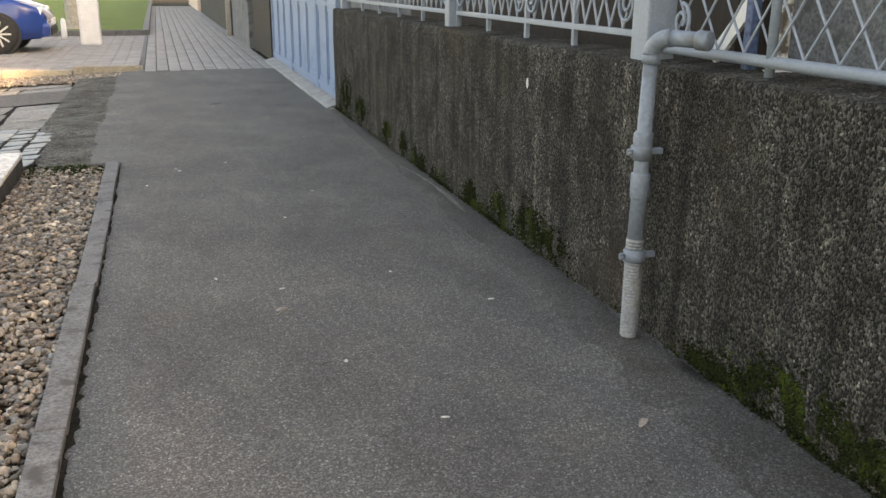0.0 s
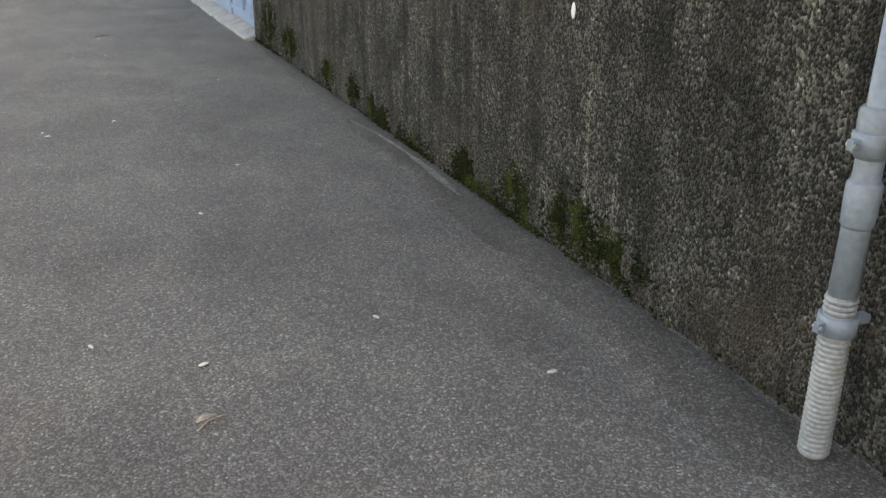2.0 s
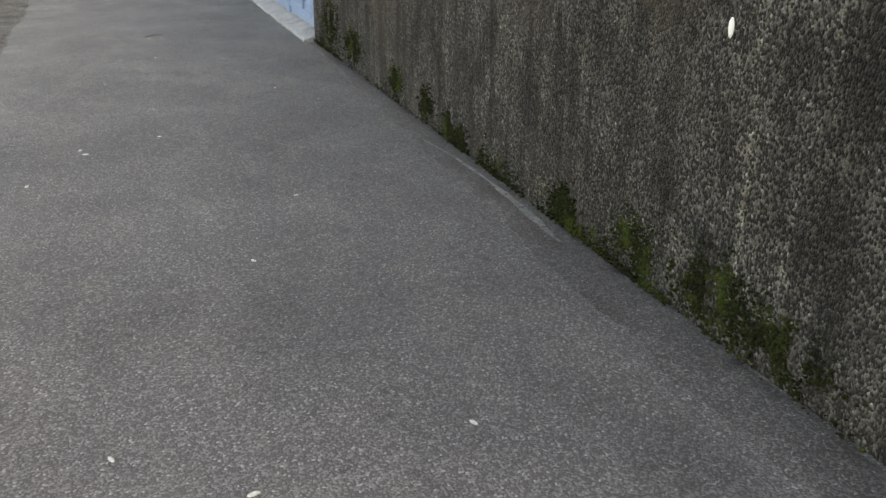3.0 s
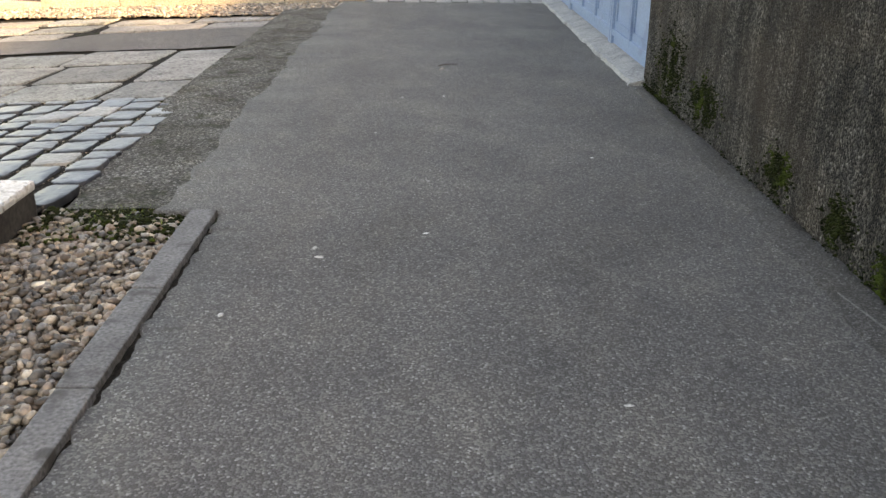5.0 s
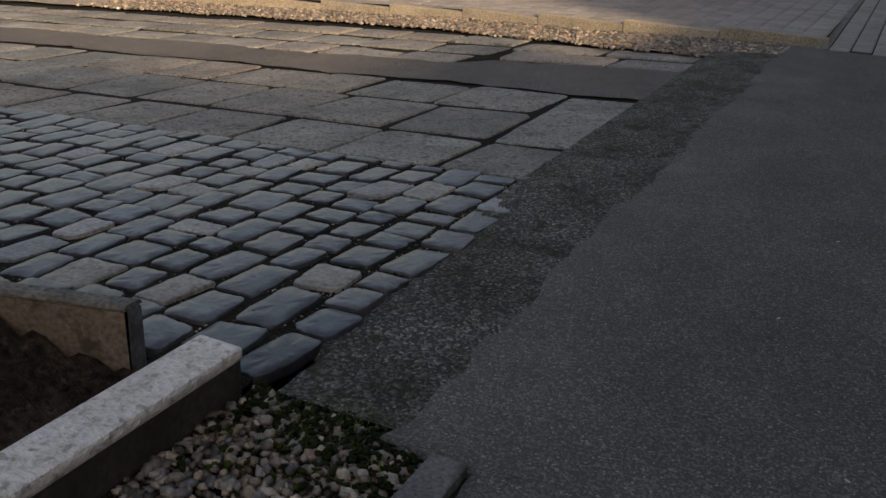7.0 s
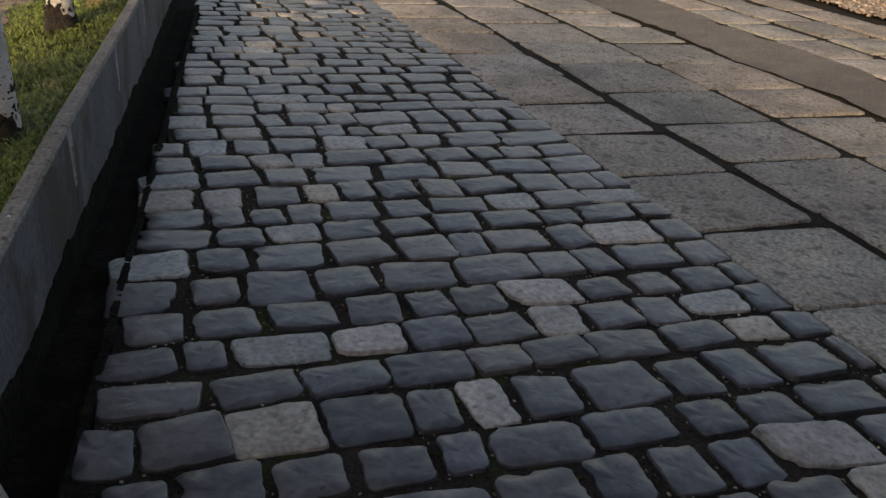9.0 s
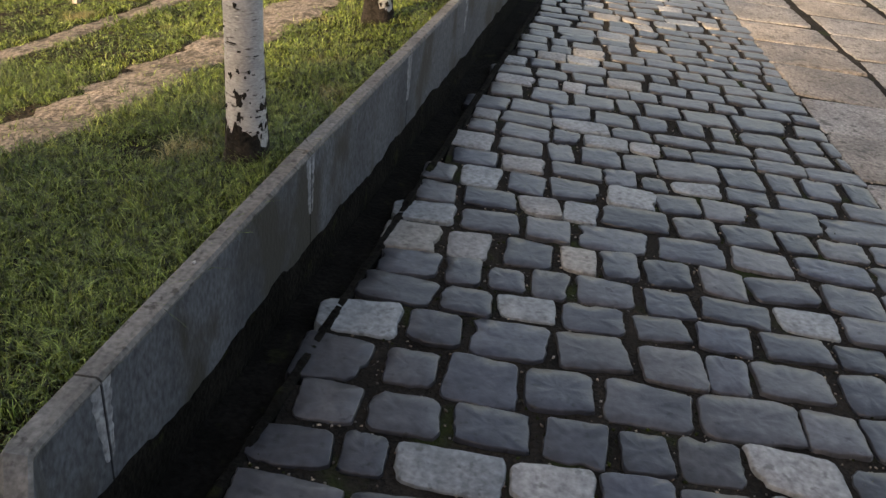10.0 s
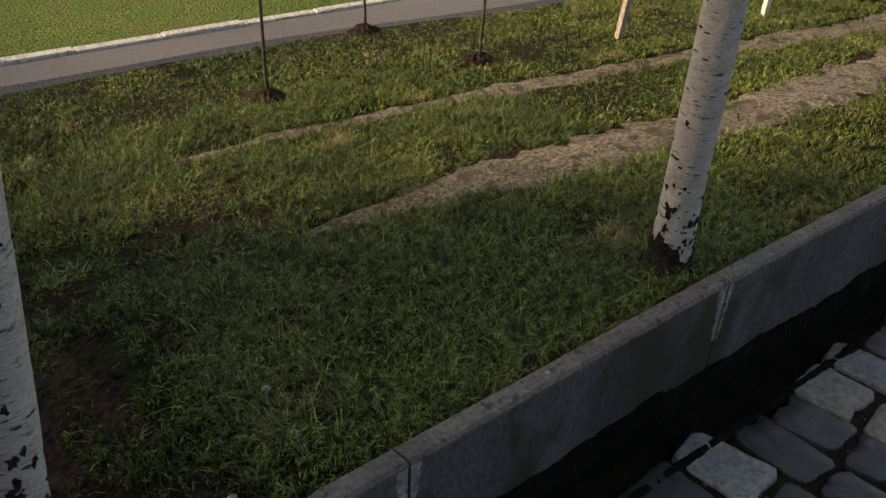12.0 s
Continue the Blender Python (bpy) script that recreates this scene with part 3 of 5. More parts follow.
g = struct("mortar_dab", bm, M_WHITE, "small white mortar dab stuck on the wall", "mortar", smooth=True, kind="thing")
g.matrix_world = pose(WX - 0.002, -2.735, 0.8)

# gate threshold
bm = bmesh.new()
prev = None
for y in steps(2.3, 7.95, 0.05):
    e = 0.015 * noise.noise(Vector((3, y * 3, 0)))
    f = 0.012 * noise.noise(Vector((5, y * 11, 0)))
    ring = [bm.verts.new(v) for v in ((1.93 + e + 2 * f, y, -0.02), (1.95 + e + 2 * f, y, 0.02 + f), (2.06 + e, y, 0.05 + 0.3 * f), (2.2, y, 0.062), (2.2, y, -0.02))]
    if prev:
        for a in range(4):
            bm.faces.new((prev[a], prev[a + 1], ring[a + 1], ring[a]))
    else:
        bm.faces.new(ring)
    prev = ring
bmesh.ops.recalc_face_normals(bm, faces=bm.faces[:])
struct("gate_threshold", bm, mat("pale_concrete", (0.2, 0.2, 0.2), (0.3, 0.3, 0.29), 6, 0.9, 0.6, 80, (0.3, 0.29, 0.28), 12, 0.6), "chipped pale concrete threshold under the gate", "threshold")

# ---- blue metal gate ----
def gate(y0, y1, label):
    g = thing("metal_gate", 2.1, y0, 0.052, label, "gate", "gates in the street wall")
    w = y1 - y0
    for a in (0.0, w - 0.05):
        part("gate_post", nb(-0.025, 0.025, a, a + 0.05, 0.0, 1.85, 0.004), M_BLUE, g)
    for z in (0.06, 0.94, 1.8):
        part("gate_rail", nb(-0.02, 0.02, 0.05, w - 0.05, z, z + 0.045, 0.003), M_BLUE, g)
    n = max(2, round(w / 0.62))
    pw = (w - 0.1) / n
    for i in range(n):
        c = 0.05 + i * pw
        part("panel", nb(-0.004, 0.006, c, c + pw, 0.004, 1.82), M_BLUE, g)
        if i:
            part("stile", nb(-0.022, 0.0, c - 0.02, c + 0.02, 0.06, 1.82, 0.003), M_BLUE, g)
        for z0, z1 in ((0.15, 0.9), (1.03, 1.76)):
            for q in (nb(-0.013, -0.004, c + 0.07, c + pw - 0.07, z0, z0 + 0.018), nb(-0.013, -0.004, c + 0.07, c + pw - 0.07, z1 - 0.018, z1),
                      nb(-0.013, -0.004, c + 0.07, c + 0.088, z0, z1), nb(-0.013, -0.004, c + pw - 0.088, c + pw - 0.07, z0, z1)):
                part("moulding", q, M_BLUE, g)
    return g


gate(2.42, 3.7, "light blue painted sheet metal pedestrian gate, closed")
gate(3.72, 5.8, "light blue painted sheet metal gate leaf, closed")
gate(5.82, 7.9, "light blue painted sheet metal gate leaf, closed")

# dark boarded fence and old garden walls farther on
f = thing("board_fence", 2.08, 8.0, 0.0, "dark brown vertical board fence beside the gate", "fence")
for i in range(16):
    part("board", nb(-0.02, 0.02, i * 0.17, i * 0.17 + 0.16, 0.0, 1.9 + 0.02 * (i % 3), 0.004), M_BROWN, f)
for a, b, h, m, lab in ((10.8, 14.6, 0.85, M_HOUSE, "short stained concrete garden wall block"), (14.9, 30.0, 0.75, M_CONC_DARK, "long dark weathered garden wall")):
    g = thing("garden_wall", 1.98, a, 0.0, lab, "wall")
    part("wall_body", nb(0.0, 0.25, 0.0, b - a, -0.05, h, 0.02), m, g)
    part("cap", nb(-0.02, 0.27, -0.02, b - a + 0.02, h + 0.001, h + 0.06, 0.01), M_KERB, g)
g = thing("wooden_post", 1.9, 14.75, 0.0, "thin grey wooden post by the garden wall", "post")
part("shaft", nb(-0.05, 0.05, -0.05, 0.05, 0, 1.6, 0.01), M_BROWNBARK, g)
g = thing("far_house", 1.9, 31.0, 0.0, "pale peach rendered house at the end of the path", "house")
part("wall", nb(0.0, 8, 0.0, 10, -0.1, 5.0), mat("peach_render", (0.6, 0.45, 0.35), (0.66, 0.5, 0.4), 1, 0.9), g)
part("roof", nb(-0.3, 8.3, -0.3, 10.3, 5.01, 5.25), M_BROWN, g)

# ---- railing on the wall ----
def spiral(bm, c, r, turns, flip):
    pts = []
    for i in range(30):
        u = i / 29
        a = flip * (u * turns * 2 * math.pi) + math.pi / 2
        q = r * (1 - 0.75 * u)
        pts.append((c[0], c[1] + q * math.cos(a), c[2] + q * math.sin(a) * 1.15))
    return tube(bm, pts, [0.007] * 30, 6)


def railing(y_hi, y_lo, label):
    """A painted iron panel from y_hi down to y_lo: rails, uprights, crossing lattice bars and scrolls."""
    g = thing("iron_railing", WX + 0.13, y_lo, WT, label, "railing", "railing panels on the wall")
    w = y_hi - y_lo
    for z in (0.075, 0.82):
        part("rail", nb(-0.016, 0.016, 0.0, w, z, z + 0.026, 0.004), M_RAIL, g)
    n = max(2, round(w / 0.62))
    for i in range(n + 1):
        y = w * i / n
        part("upright", nb(-0.012, 0.012, y - 0.012, y + 0.012, -0.02 if i % 2 else 0.0, 0.84, 0.003), M_RAIL, g)
    step, h = 0.115, 0.72
    run = 0.34
    k = int((w + run) / step)
    for i in range(k + 1):
        y = -run + i * step
        for s in (0, 1):
            a, b = (y, y + run) if s else (y + run, y)
            za, zb = 0.1, 0.1 + h
            pa, pb = [a, za], [b, zb]
            for p, q in ((pa, pb), (pb, pa)):
                if p[0] < 0.012:
                    p[1] += (q[1] - p[1]) * (0.012 - p[0]) / (q[0] - p[0]) if q[0] > 0.012 else 9
                    p[0] = 0.012
                if p[0] > w - 0.012:
                    p[1] += (q[1] - p[1]) * (w - 0.012 - p[0]) / (q[0] - p[0]) if q[0] < w - 0.012 else 9
                    p[0] = w - 0.012
            if 0.05 < pa[1] < 0.9 and 0.05 < pb[1] < 0.9 and math.hypot(pa[0] - pb[0], pa[1] - pb[1]) > 0.06:
                part("lattice_bar", bar((0.006 * s - 0.003, pa[0], pa[1]), (0.006 * s - 0.003, pb[0], pb[1]), 0.012, 0.006), M_RAIL, g)
    for i in range(n):
        y = w * (i + (0.13 if i % 2 == 0 else 0.87)) / n
        part("scroll", spiral(bmesh.new(), (-0.012, y, 0.2), 0.075, 1.6, 1 if i % 2 else -1), M_RAIL, g, smooth=True)
    return g


railing(2.2, -1.14, "grey-blue painted wrought iron railing with lattice and scrolls")
railing(-1.26, -3.52, "grey-blue painted wrought iron railing with lattice and scrolls")
for y, w, h in ((-1.2, 0.09, 1.0), (-3.66, 0.12, 1.5), (2.27, 0.09, 1.0)):
    g = thing("railing_post", WX + 0.12, y, WT, "square grey-blue steel railing post set on the wall", "post", "railing posts")
    part("shaft", nb(-w / 2, w / 2, -w / 2, w / 2, -0.02, h, 0.008), M_RAIL, g)
    part("cap", nb(-w / 2 - 0.01, w / 2 + 0.01, -w / 2 - 0.01, w / 2 + 0.01, h, h + 0.02, 0.005), M_RAIL, g)

# tubular panel with diamond mesh
g = thing("mesh_panel", WX + 0.12, -8.0, WT, "grey-blue tubular frame panel with wire diamond mesh", "railing")
for z in (0.05, 0.95):
    part("tube_rail", tube(bmesh.new(), [(0, 0, z), (0, 4.26, z)], [0.019, 0.019], 12), M_RAIL, g, smooth=True)
for y in (0.0, 1.2, 2.4, 3.63):
    part("tube_post", tube(bmesh.new(), [(0, y, -0.03), (0, y, 0.97)], [0.016, 0.016], 10), M_RAIL, g, smooth=True)
for i in range(-6, 30):
    for s in (0, 1):
        y0 = i * 0.145
        y1 = y0 + 0.62 if s else y0 - 0.62
        pa, pb = [y0 if s else y0, 0.06], [y1, 0.94]
        ok = True
        for p, q in ((pa, pb), (pb, pa)):
            lim = 0.02 if p[0] < 0.02 else (4.22 if p[0] > 4.22 else None)
            if lim is not None:
                if (q[0] - lim) * (p[0] - lim) >= 0:
                    ok = False
                    break
                p[1] += (q[1] - p[1]) * (lim - p[0]) / (q[0] - p[0])
                p[0] = lim
        if ok:
            part("mesh_wire", tube(bmesh.new(), [(0.004 if s else -0.004, *pa), (0.004 if s else -0.004, *pb)], [0.0045, 0.0045], 5), M_RAIL, g)
part("scroll", spiral(bmesh.new(), (-0.012, 4.13, 0.15), 0.055, 1.4, 1), M_RAIL, g, smooth=True)

# inside the yard behind the railing
g = thing("yard_house", 3.1, -5.6, -0.1, "grey rendered house wall with a plinth behind the railing", "house")
part("plinth", nb(-0.06, 0.0, 0.4, 2.3, 0.0, 1.5, 0.01), M_HOUSE, g)
# ends and height beyond view are chosen for where the shade falls
part("wall", nb(0.0, 6.0, 0.4, 3.2, 0.0, 4.3), M_HOUSE, g)
part("ledge", nb(-0.09, 0.0, 0.4, 2.3, 1.501, 1.56, 0.008), M_CONC_DARK, g)
part("roof", nb(-0.25, 6.2, 0.25, 3.3, 4.31, 4.5, 0.02), M_BROWN, g)
# unseen low block with roof, added to keep low sun off the path
part("wing", nb(0.05, 5.0, -4.5, 0.397, 0.0, 2.6), M_HOUSE, g, "unseen low block added to keep sun off the path")
part("roof", nb(-0.1, 5.1, -4.6, 0.395, 2.601, 2.72, 0.02), M_BROWN, g, "flat roof of the added low block")
# lean-to raised beyond view to shade the near slabs
part("shed_front", nb(-0.3, -0.02, 2.35, 7.8, 0.0, 3.05), M_BROWN, g, "dark boarded lean-to")
# stand-in house out of view, added to shade the far paving and car
g = thing("shade_house", 5.0, 3.0, -0.1, "unseen plain grey house added behind the gates to block sun", "house")
part("wall", nb(0.0, 6.0, 0.0, 27.0, 0.0, 5.5), M_HOUSE, g)
part("roof", nb(-0.3, 6.3, -0.3, 27.3, 5.51, 5.7, 0.02), M_BROWN, g)
g = thing("leaning_plank", WX + 0.23, -3.9, WT, "white painted plank leaning behind the railing", "plank")
part("plank", bar((0.0, 0.0, 0.02), (0.1, -0.66, 0.82), 0.05, 0.018), M_WHITE, g)
g = thing("peeling_post", WX + 0.24, -4.25, WT, "steel post with flaking white paint behind the mesh", "post")
part("shaft", nb(-0.02, 0.02, -0.02, 0.02, -0.02, 1.2, 0.004), mat("flaking_paint", (0.5, 0.48, 0.44), (0.58, 0.56, 0.52), 9, 0.8, 0.6, 60, (0.1, 0.085, 0.07), 16, 0.53, dist=0.01), g)
part("base_plate", nb(-0.035, 0.035, -0.03, 0.03, -0.005, 0.012, 0.003), M_WHITE, g)
g = thing("blue_post", WX + 0.2, -4.15, WT, "slim blue painted post behind the mesh", "post")
part("shaft", nb(-0.018, 0.018, -0.018, 0.018, -0.02, 1.3, 0.004), mat("blue_post_paint", (0.05, 0.08, 0.16), (0.06, 0.1, 0.19), 9, 0.5), g)

# ---- drain pipe ----
g = thing("drain_pipe", 1.944, -3.99, 0.0, "grey plastic drain pipe with corrugated foot strapped to the wall", "drain pipe")
ptop = (0.012, 0.0, 1.03)
part("pipe", tube(bmesh.new(), [(0, 0, 0.34), (0.004, 0, 0.6), ptop], [0.03, 0.0275, 0.0245], 20), M_PIPE, g, smooth=True)
bends = [ptop] + [(0.012 + 0.05 * (1 - math.cos(a)) * 0.6, -0.075 * (1 - math.cos(a)), 1.03 + 0.062 * math.sin(a)) for a in [radians(d) for d in range(10, 91, 10)]]
part("elbow", tube(bmesh.new(), bends, [0.03] * len(bends), 20), M_PIPE, g, smooth=True)
e = Vector(bends[-1])
d = Vector((0.06, -0.12, -0.004))
part("pipe", tube(bmesh.new(), [e, e + d], [0.0265, 0.0265], 20), M_PIPE, g, smooth=True)
part("socket", tube(bmesh.new(), [e + d * 0.7, e + d * 0.72, e + d * 1.02, e + d * 1.05], [0.0265, 0.032, 0.032, 0.029], 20), M_PIPE, g, smooth=True)
part("socket", tube(bmesh.new(), [(0.011, 0, 1.0), (0.012, 0, 1.005), (0.012, 0, 1.03), (0.012, 0, 1.035)], [0.0265, 0.032, 0.032, 0.0265], 20), M_PIPE, g, smooth=True)
for z0, z1 in ((0.53, 0.625), (0.67, 0.77)):
    part("socket", tube(bmesh.new(), [(0.003, 0, z0), (0.003, 0, z0 + 0.008), (0.004, 0, z1 - 0.008), (0.004, 0, z1)], [0.029, 0.033, 0.0345, 0.029], 20), M_PIPE, g, smooth=True)
zs = [i * 0.003 for i in range(0, 129)]
part("flexible_pipe", tube(bmesh.new(), [(0.0, 0, z) for z in zs], [0.0315 + 0.0026 * math.sin(i * math.pi / 2) for i in range(len(zs))], 20), M_PIPE_FLEX, g, "ribbed corrugated pipe end", smooth=True)
for z, r in ((0.32, 0.04), (0.70, 0.037)):
    c = part("clamp", tube(bmesh.new(), [(0, 0, z - 0.022), (0, 0, z - 0.02), (0, 0, z + 0.02), (0, 0, z + 0.022)], [r - 0.004, r, r, r - 0.004], 20), M_PIPE, g, smooth=True)
    part("bracket", nb(0.02, 0.08, -0.012, 0.012, z - 0.01, z + 0.01, 0.003), M_PIPE, c)
    part("bolt", tube(bmesh.new(), [(-r - 0.012, -0.011, z), (-r - 0.012, 0.011, z)], [0.005, 0.005], 8), M_ALLOY, c)
    part("lug", nb(-r - 0.018, -r + 0.004, -0.008, 0.008, z - 0.011, z + 0.011, 0.002), M_PIPE, c)

# ---- kerbs of the pebble strip ----
KJ = [-0.03, -0.705, -1.25, -2.79, -4.165, -5.6, -7.1]
for a, b in zip(KJ, KJ[1:]):
    g = thing("kerb_stone", -0.03 + random.uniform(-.004, .004), b, -0.1, "smooth grey concrete edging kerb beside the asphalt", "kerb", "edging kerbs", random.uniform(-0.15, 0.15))
    part("block", nb(-0.045, 0.045, 0.004, a - b - 0.004, 0.0, 0.111 + random.uniform(-.004, .004), 0.006), M_KERB, g)
y = 0.0
for L in (1.55, 1.6, 1.6, 1.6, 1.0):
    g = thing("white_kerb", -0.685, y - L, -0.05, "whitewashed concrete kerb with flaking paint and dark sides", "kerb", "whitewashed kerbs")
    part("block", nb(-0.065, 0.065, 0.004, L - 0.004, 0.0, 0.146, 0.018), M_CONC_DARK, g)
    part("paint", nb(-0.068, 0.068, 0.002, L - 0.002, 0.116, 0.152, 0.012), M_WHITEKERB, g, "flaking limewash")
    y -= L

# ---- birches and saplings ----
def trunk(bm, h, r, lean, seed, seg=18, flare=1.35):
    rnd = random.Random(seed)
    n = 26
    pts, rad = [], []
    for i in range(n + 1):
        u = (i / n) ** 2
        z = h * u
        pts.append((lean[0] * z + 0.012 * math.sin(3 * u + seed), lean[1] * z + 0.012 * math.sin(4 * u + 2 * seed), z))
        rad.append(r * (1 - 0.45 * u) * (1 + (flare - 1) * math.exp(-z / 0.07)) * (1 + rnd.uniform(-.025, .025)))
    return tube(bm, pts, rad, seg)


def birch(x, y, r, h, lean, seed, white, label):
    """A whitewashed trunk with a dark foot, limbs and a sparse crown of small leaves."""
    z = lawn(x, y) - 0.03
    g = thing("birch_tree", x, y, z, label, "tree", "whitewashed birches")
    part("trunk", trunk(bmesh.new(), h, r, lean, seed), white, g, "limewashed bark with dark lenticels", smooth=True)
    rnd = random.Random(seed * 7 + 1)
    bm = bmesh.new()
    rows = []
    for zz, k, rag in ((-0.03, 1.6, 0.0), (0.01, 1.42, 0.0), (0.05, 1.25, 0.006), (0.085, 1.16, 0.012), (0.115, 1.11, 0.02), (0.14, 1.06, 0.028)):
        rows.append([bm.verts.new((r * k * math.cos(i * 0.2618) * (1 + rnd.uniform(-.035, .035)) + lean[0] * zz + 0.012 * math.sin(seed), r * k * math.sin(i * 0.2618) * (1 + rnd.uniform(-.035, .035)) + lean[1] * zz + 0.012 * math.sin(2 * seed),
                                   zz + rag * (rnd.uniform(-1, 1) + math.sin(i * 0.52 + seed)))) for i in range(24)])
    for p, q in zip(rows, rows[1:]):
        for i in range(24):
            bm.faces.new((p[i], p[(i + 1) % 24], q[(i + 1) % 24], q[i]))
    part("root_collar", bm, M_BARKDARK, g, "dark cracked bark at the foot", smooth=True)
    bm = bmesh.new()
    for _ in range(150):
        zz = rnd.uniform(0.1, min(h, 2.2))
        a = rnd.uniform(0, 6.28)
        rr = r * (1 - 0.45 * zz / h) * (1.0 + 0.35 * math.exp(-zz / 0.07)) + 0.0005
        ax, ay = lean[0] * zz + 0.012 * math.sin(3 * zz / h + seed), lean[1] * zz + 0.012 * math.sin(4 * zz / h + 2 * seed)
        c = Vector((ax + rr * math.cos(a), ay + rr * math.sin(a), zz))
        w, t = rnd.uniform(0.005, 0.022), rnd.uniform(0.0007, 0.0022)
        tang = Vector((-math.sin(a), math.cos(a), 0))
        box(bm, -w / 2, w / 2, -0.002, 0.002, -t, t, m=Matrix.Translation(c) @ tang.to_track_quat("X", "Z").to_matrix().to_4x4())
    for _ in range(95):
        zz, a0 = min(0.8, 0.12 + rnd.expovariate(4.0 if seed == 5 else 8.0)), rnd.uniform(0, 6.28)
        size = rnd.uniform(0.002, 0.011) * (1.1 - zz) * (1.7 if seed == 5 else 1.0)
        pts = []
        for i in range(11):
            t = i / 11 * 2 * math.pi
            k = size * rnd.uniform(0.45, 1.3)
            z1 = zz + 1.5 * k * math.sin(t)
            a1 = a0 + k * math.cos(t) / r
            rr = r * (1 - 0.45 * z1 / h) * (1.0 + 0.35 * math.exp(-z1 / 0.07)) + 0.0018
            pts.append(bm.verts.new((lean[0] * z1 + 0.012 * math.sin(3 * z1 / h + seed) + rr * math.cos(a1), lean[1] * z1 + 0.012 * math.sin(4 * z1 / h + 2 * seed) + rr * math.sin(a1), z1)))
        rr += 0.002
        mid = bm.verts.new((lean[0] * zz + 0.012 * math.sin(3 * zz / h + seed) + rr * math.cos(a0), lean[1] * zz + 0.012 * math.sin(4 * zz / h + 2 * seed) + rr * math.sin(a0), zz))
        for i in range(11):
            bm.faces.new((pts[i], pts[(i + 1) % 11], mid))
    tagged(part("bark_scar", bm, M_BARKDARK, g, "dark bark scars"), kind="stuff")
    bm, leaves = bmesh.new(), []
    for i in range(16):
        zz = h * rnd.uniform(0.4, 0.97)
        a = rnd.uniform(0, 6.28)
        L = rnd.uniform(0.5, 1.3) * (1.2 - zz / h * 0.6)
        p0 = Vector((lean[0] * zz, lean[1] * zz, zz))
        dd = Vector((math.cos(a), math.sin(a), rnd.uniform(0.4, 1.1))).normalized()
        pts = [p0 + dd * L * k / 4 + Vector((0, 0, -0.08 * (k / 4) ** 2)) for k in range(5)]
        tube(bm, pts, [0.016 * (1 - k / 5) + 0.003 for k in range(5)], 5)
        for k in range(40):
            leaves.append(pts[rnd.randint(1, 4)] + Vector((rnd.gauss(0, .16), rnd.gauss(0, .16), rnd.gauss(-.05, .16))))
    part("limb", bm, M_BARKDARK, g, smooth=True)
    bm = bmesh.new()
    for c in leaves:
        q = Euler((rnd.uniform(0, 6.28), rnd.uniform(0, 6.28), rnd.uniform(0, 6.28))).to_matrix()
        bm.faces.new([bm.verts.new(c + q @ Vector(v)) for v in ((0, -0.03, 0), (0.02, 0, 0.005), (0, 0.035, 0), (-0.02, 0, 0.005))])
    part("crown", bm, M_GRASS, g, "sparse small green leaves")
    return g


birch(-2.69, -0.305, 0.056, 5.5, (-0.03, -0.01), 2, M_BARK, "whitewashed birch trunk with a dark foot by the retaining wall")
birch(-4.4, -0.22, 0.06, 5.5, (0.0, -0.01), 3, M_BARK, "whitewashed birch trunk farther along the retaining wall")
birch(-0.985, -0.798, 0.058, 5.5, (-0.08, 0.089), 5, M_BARK, "whitewashed birch trunk with flaking limewash")


def sapling(x, y, h, lean, seed, label):
    z = lawn(x, y) - 0.01
    g = thing("sapling", x, y, z, label, "sapling", "young trees on the lawn")
    rnd = random.Random(seed)
    n = 12
    part("stem", tube(bmesh.new(), [(lean * h * i / n + rnd.uniform(-.004, .004), rnd.uniform(-.004, .004), h * i / n) for i in range(n + 1)], [0.009 * (1 - 0.5 * i / n) for i in range(n + 1)], 7), M_STEM, g, smooth=True)
    for i in range(5):
        zz = h * (0.45 + 0.1 * i)
        a = rnd.uniform(0, 6.28)
        part("twig", tube(bmesh.new(), [(lean * zz, 0, zz), (lean * zz + 0.09 * math.cos(a), 0.09 * math.sin(a), zz + 0.12), (lean * zz + 0.13 * math.cos(a), 0.13 * math.sin(a), zz + 0.27)], [0.004, 0.003, 0.0015], 5), M_STEM, g)
    bm = bmesh.new()
    rings = []
    for j in range(8):
        q = 0.02 + 0.19 * j / 7
        rings.append([bm.verts.new((q * math.cos(i * 0.2618) * rnd.uniform(0.85, 1.15), q * math.sin(i * 0.2618) * rnd.uniform(0.85, 1.15), 0.085 * math.exp(-(q / 0.11) ** 2) - 0.012 + rnd.uniform(-.008, .008))) for i in range(24)])
    bm.faces.new(rings[0])
    for p, q in zip(rings, rings[1:]):
        for i in range(24):
            bm.faces.new((p[i], q[i], q[(i + 1) % 24], p[(i + 1) % 24]))
    bmesh.ops.recalc_face_normals(bm, faces=bm.faces[:])
    part("mound", bm, M_SOIL, g, "small mound of dug earth")
    return g


sapling(-2.93, -2.525, 1.9, 0.01, 1, "thin bare sapling planted in a small earth mound")
sapling(-4.04, -2.21, 1.7, -0.05, 2, "thin bare sapling planted in a small earth mound")
sapling(-4.13, -3.185, 1.7, 0.0, 3, "thin bare sapling near the lane")
g = thing("wooden_stake", -4.93, -1.95, lawn(-4.93, -1.95), "pale slanted wooden stake in the grass", "stake")
part("stake", bar((0, 0, -0.05), (-0.1, 0.02, 0.75), 0.035, 0.03), M_BROWNBARK, g)
g = thing("wooden_stake", -6.0, -1.59, lawn(-6.0, -1.59), "pale upright wooden stake in the grass", "stake")
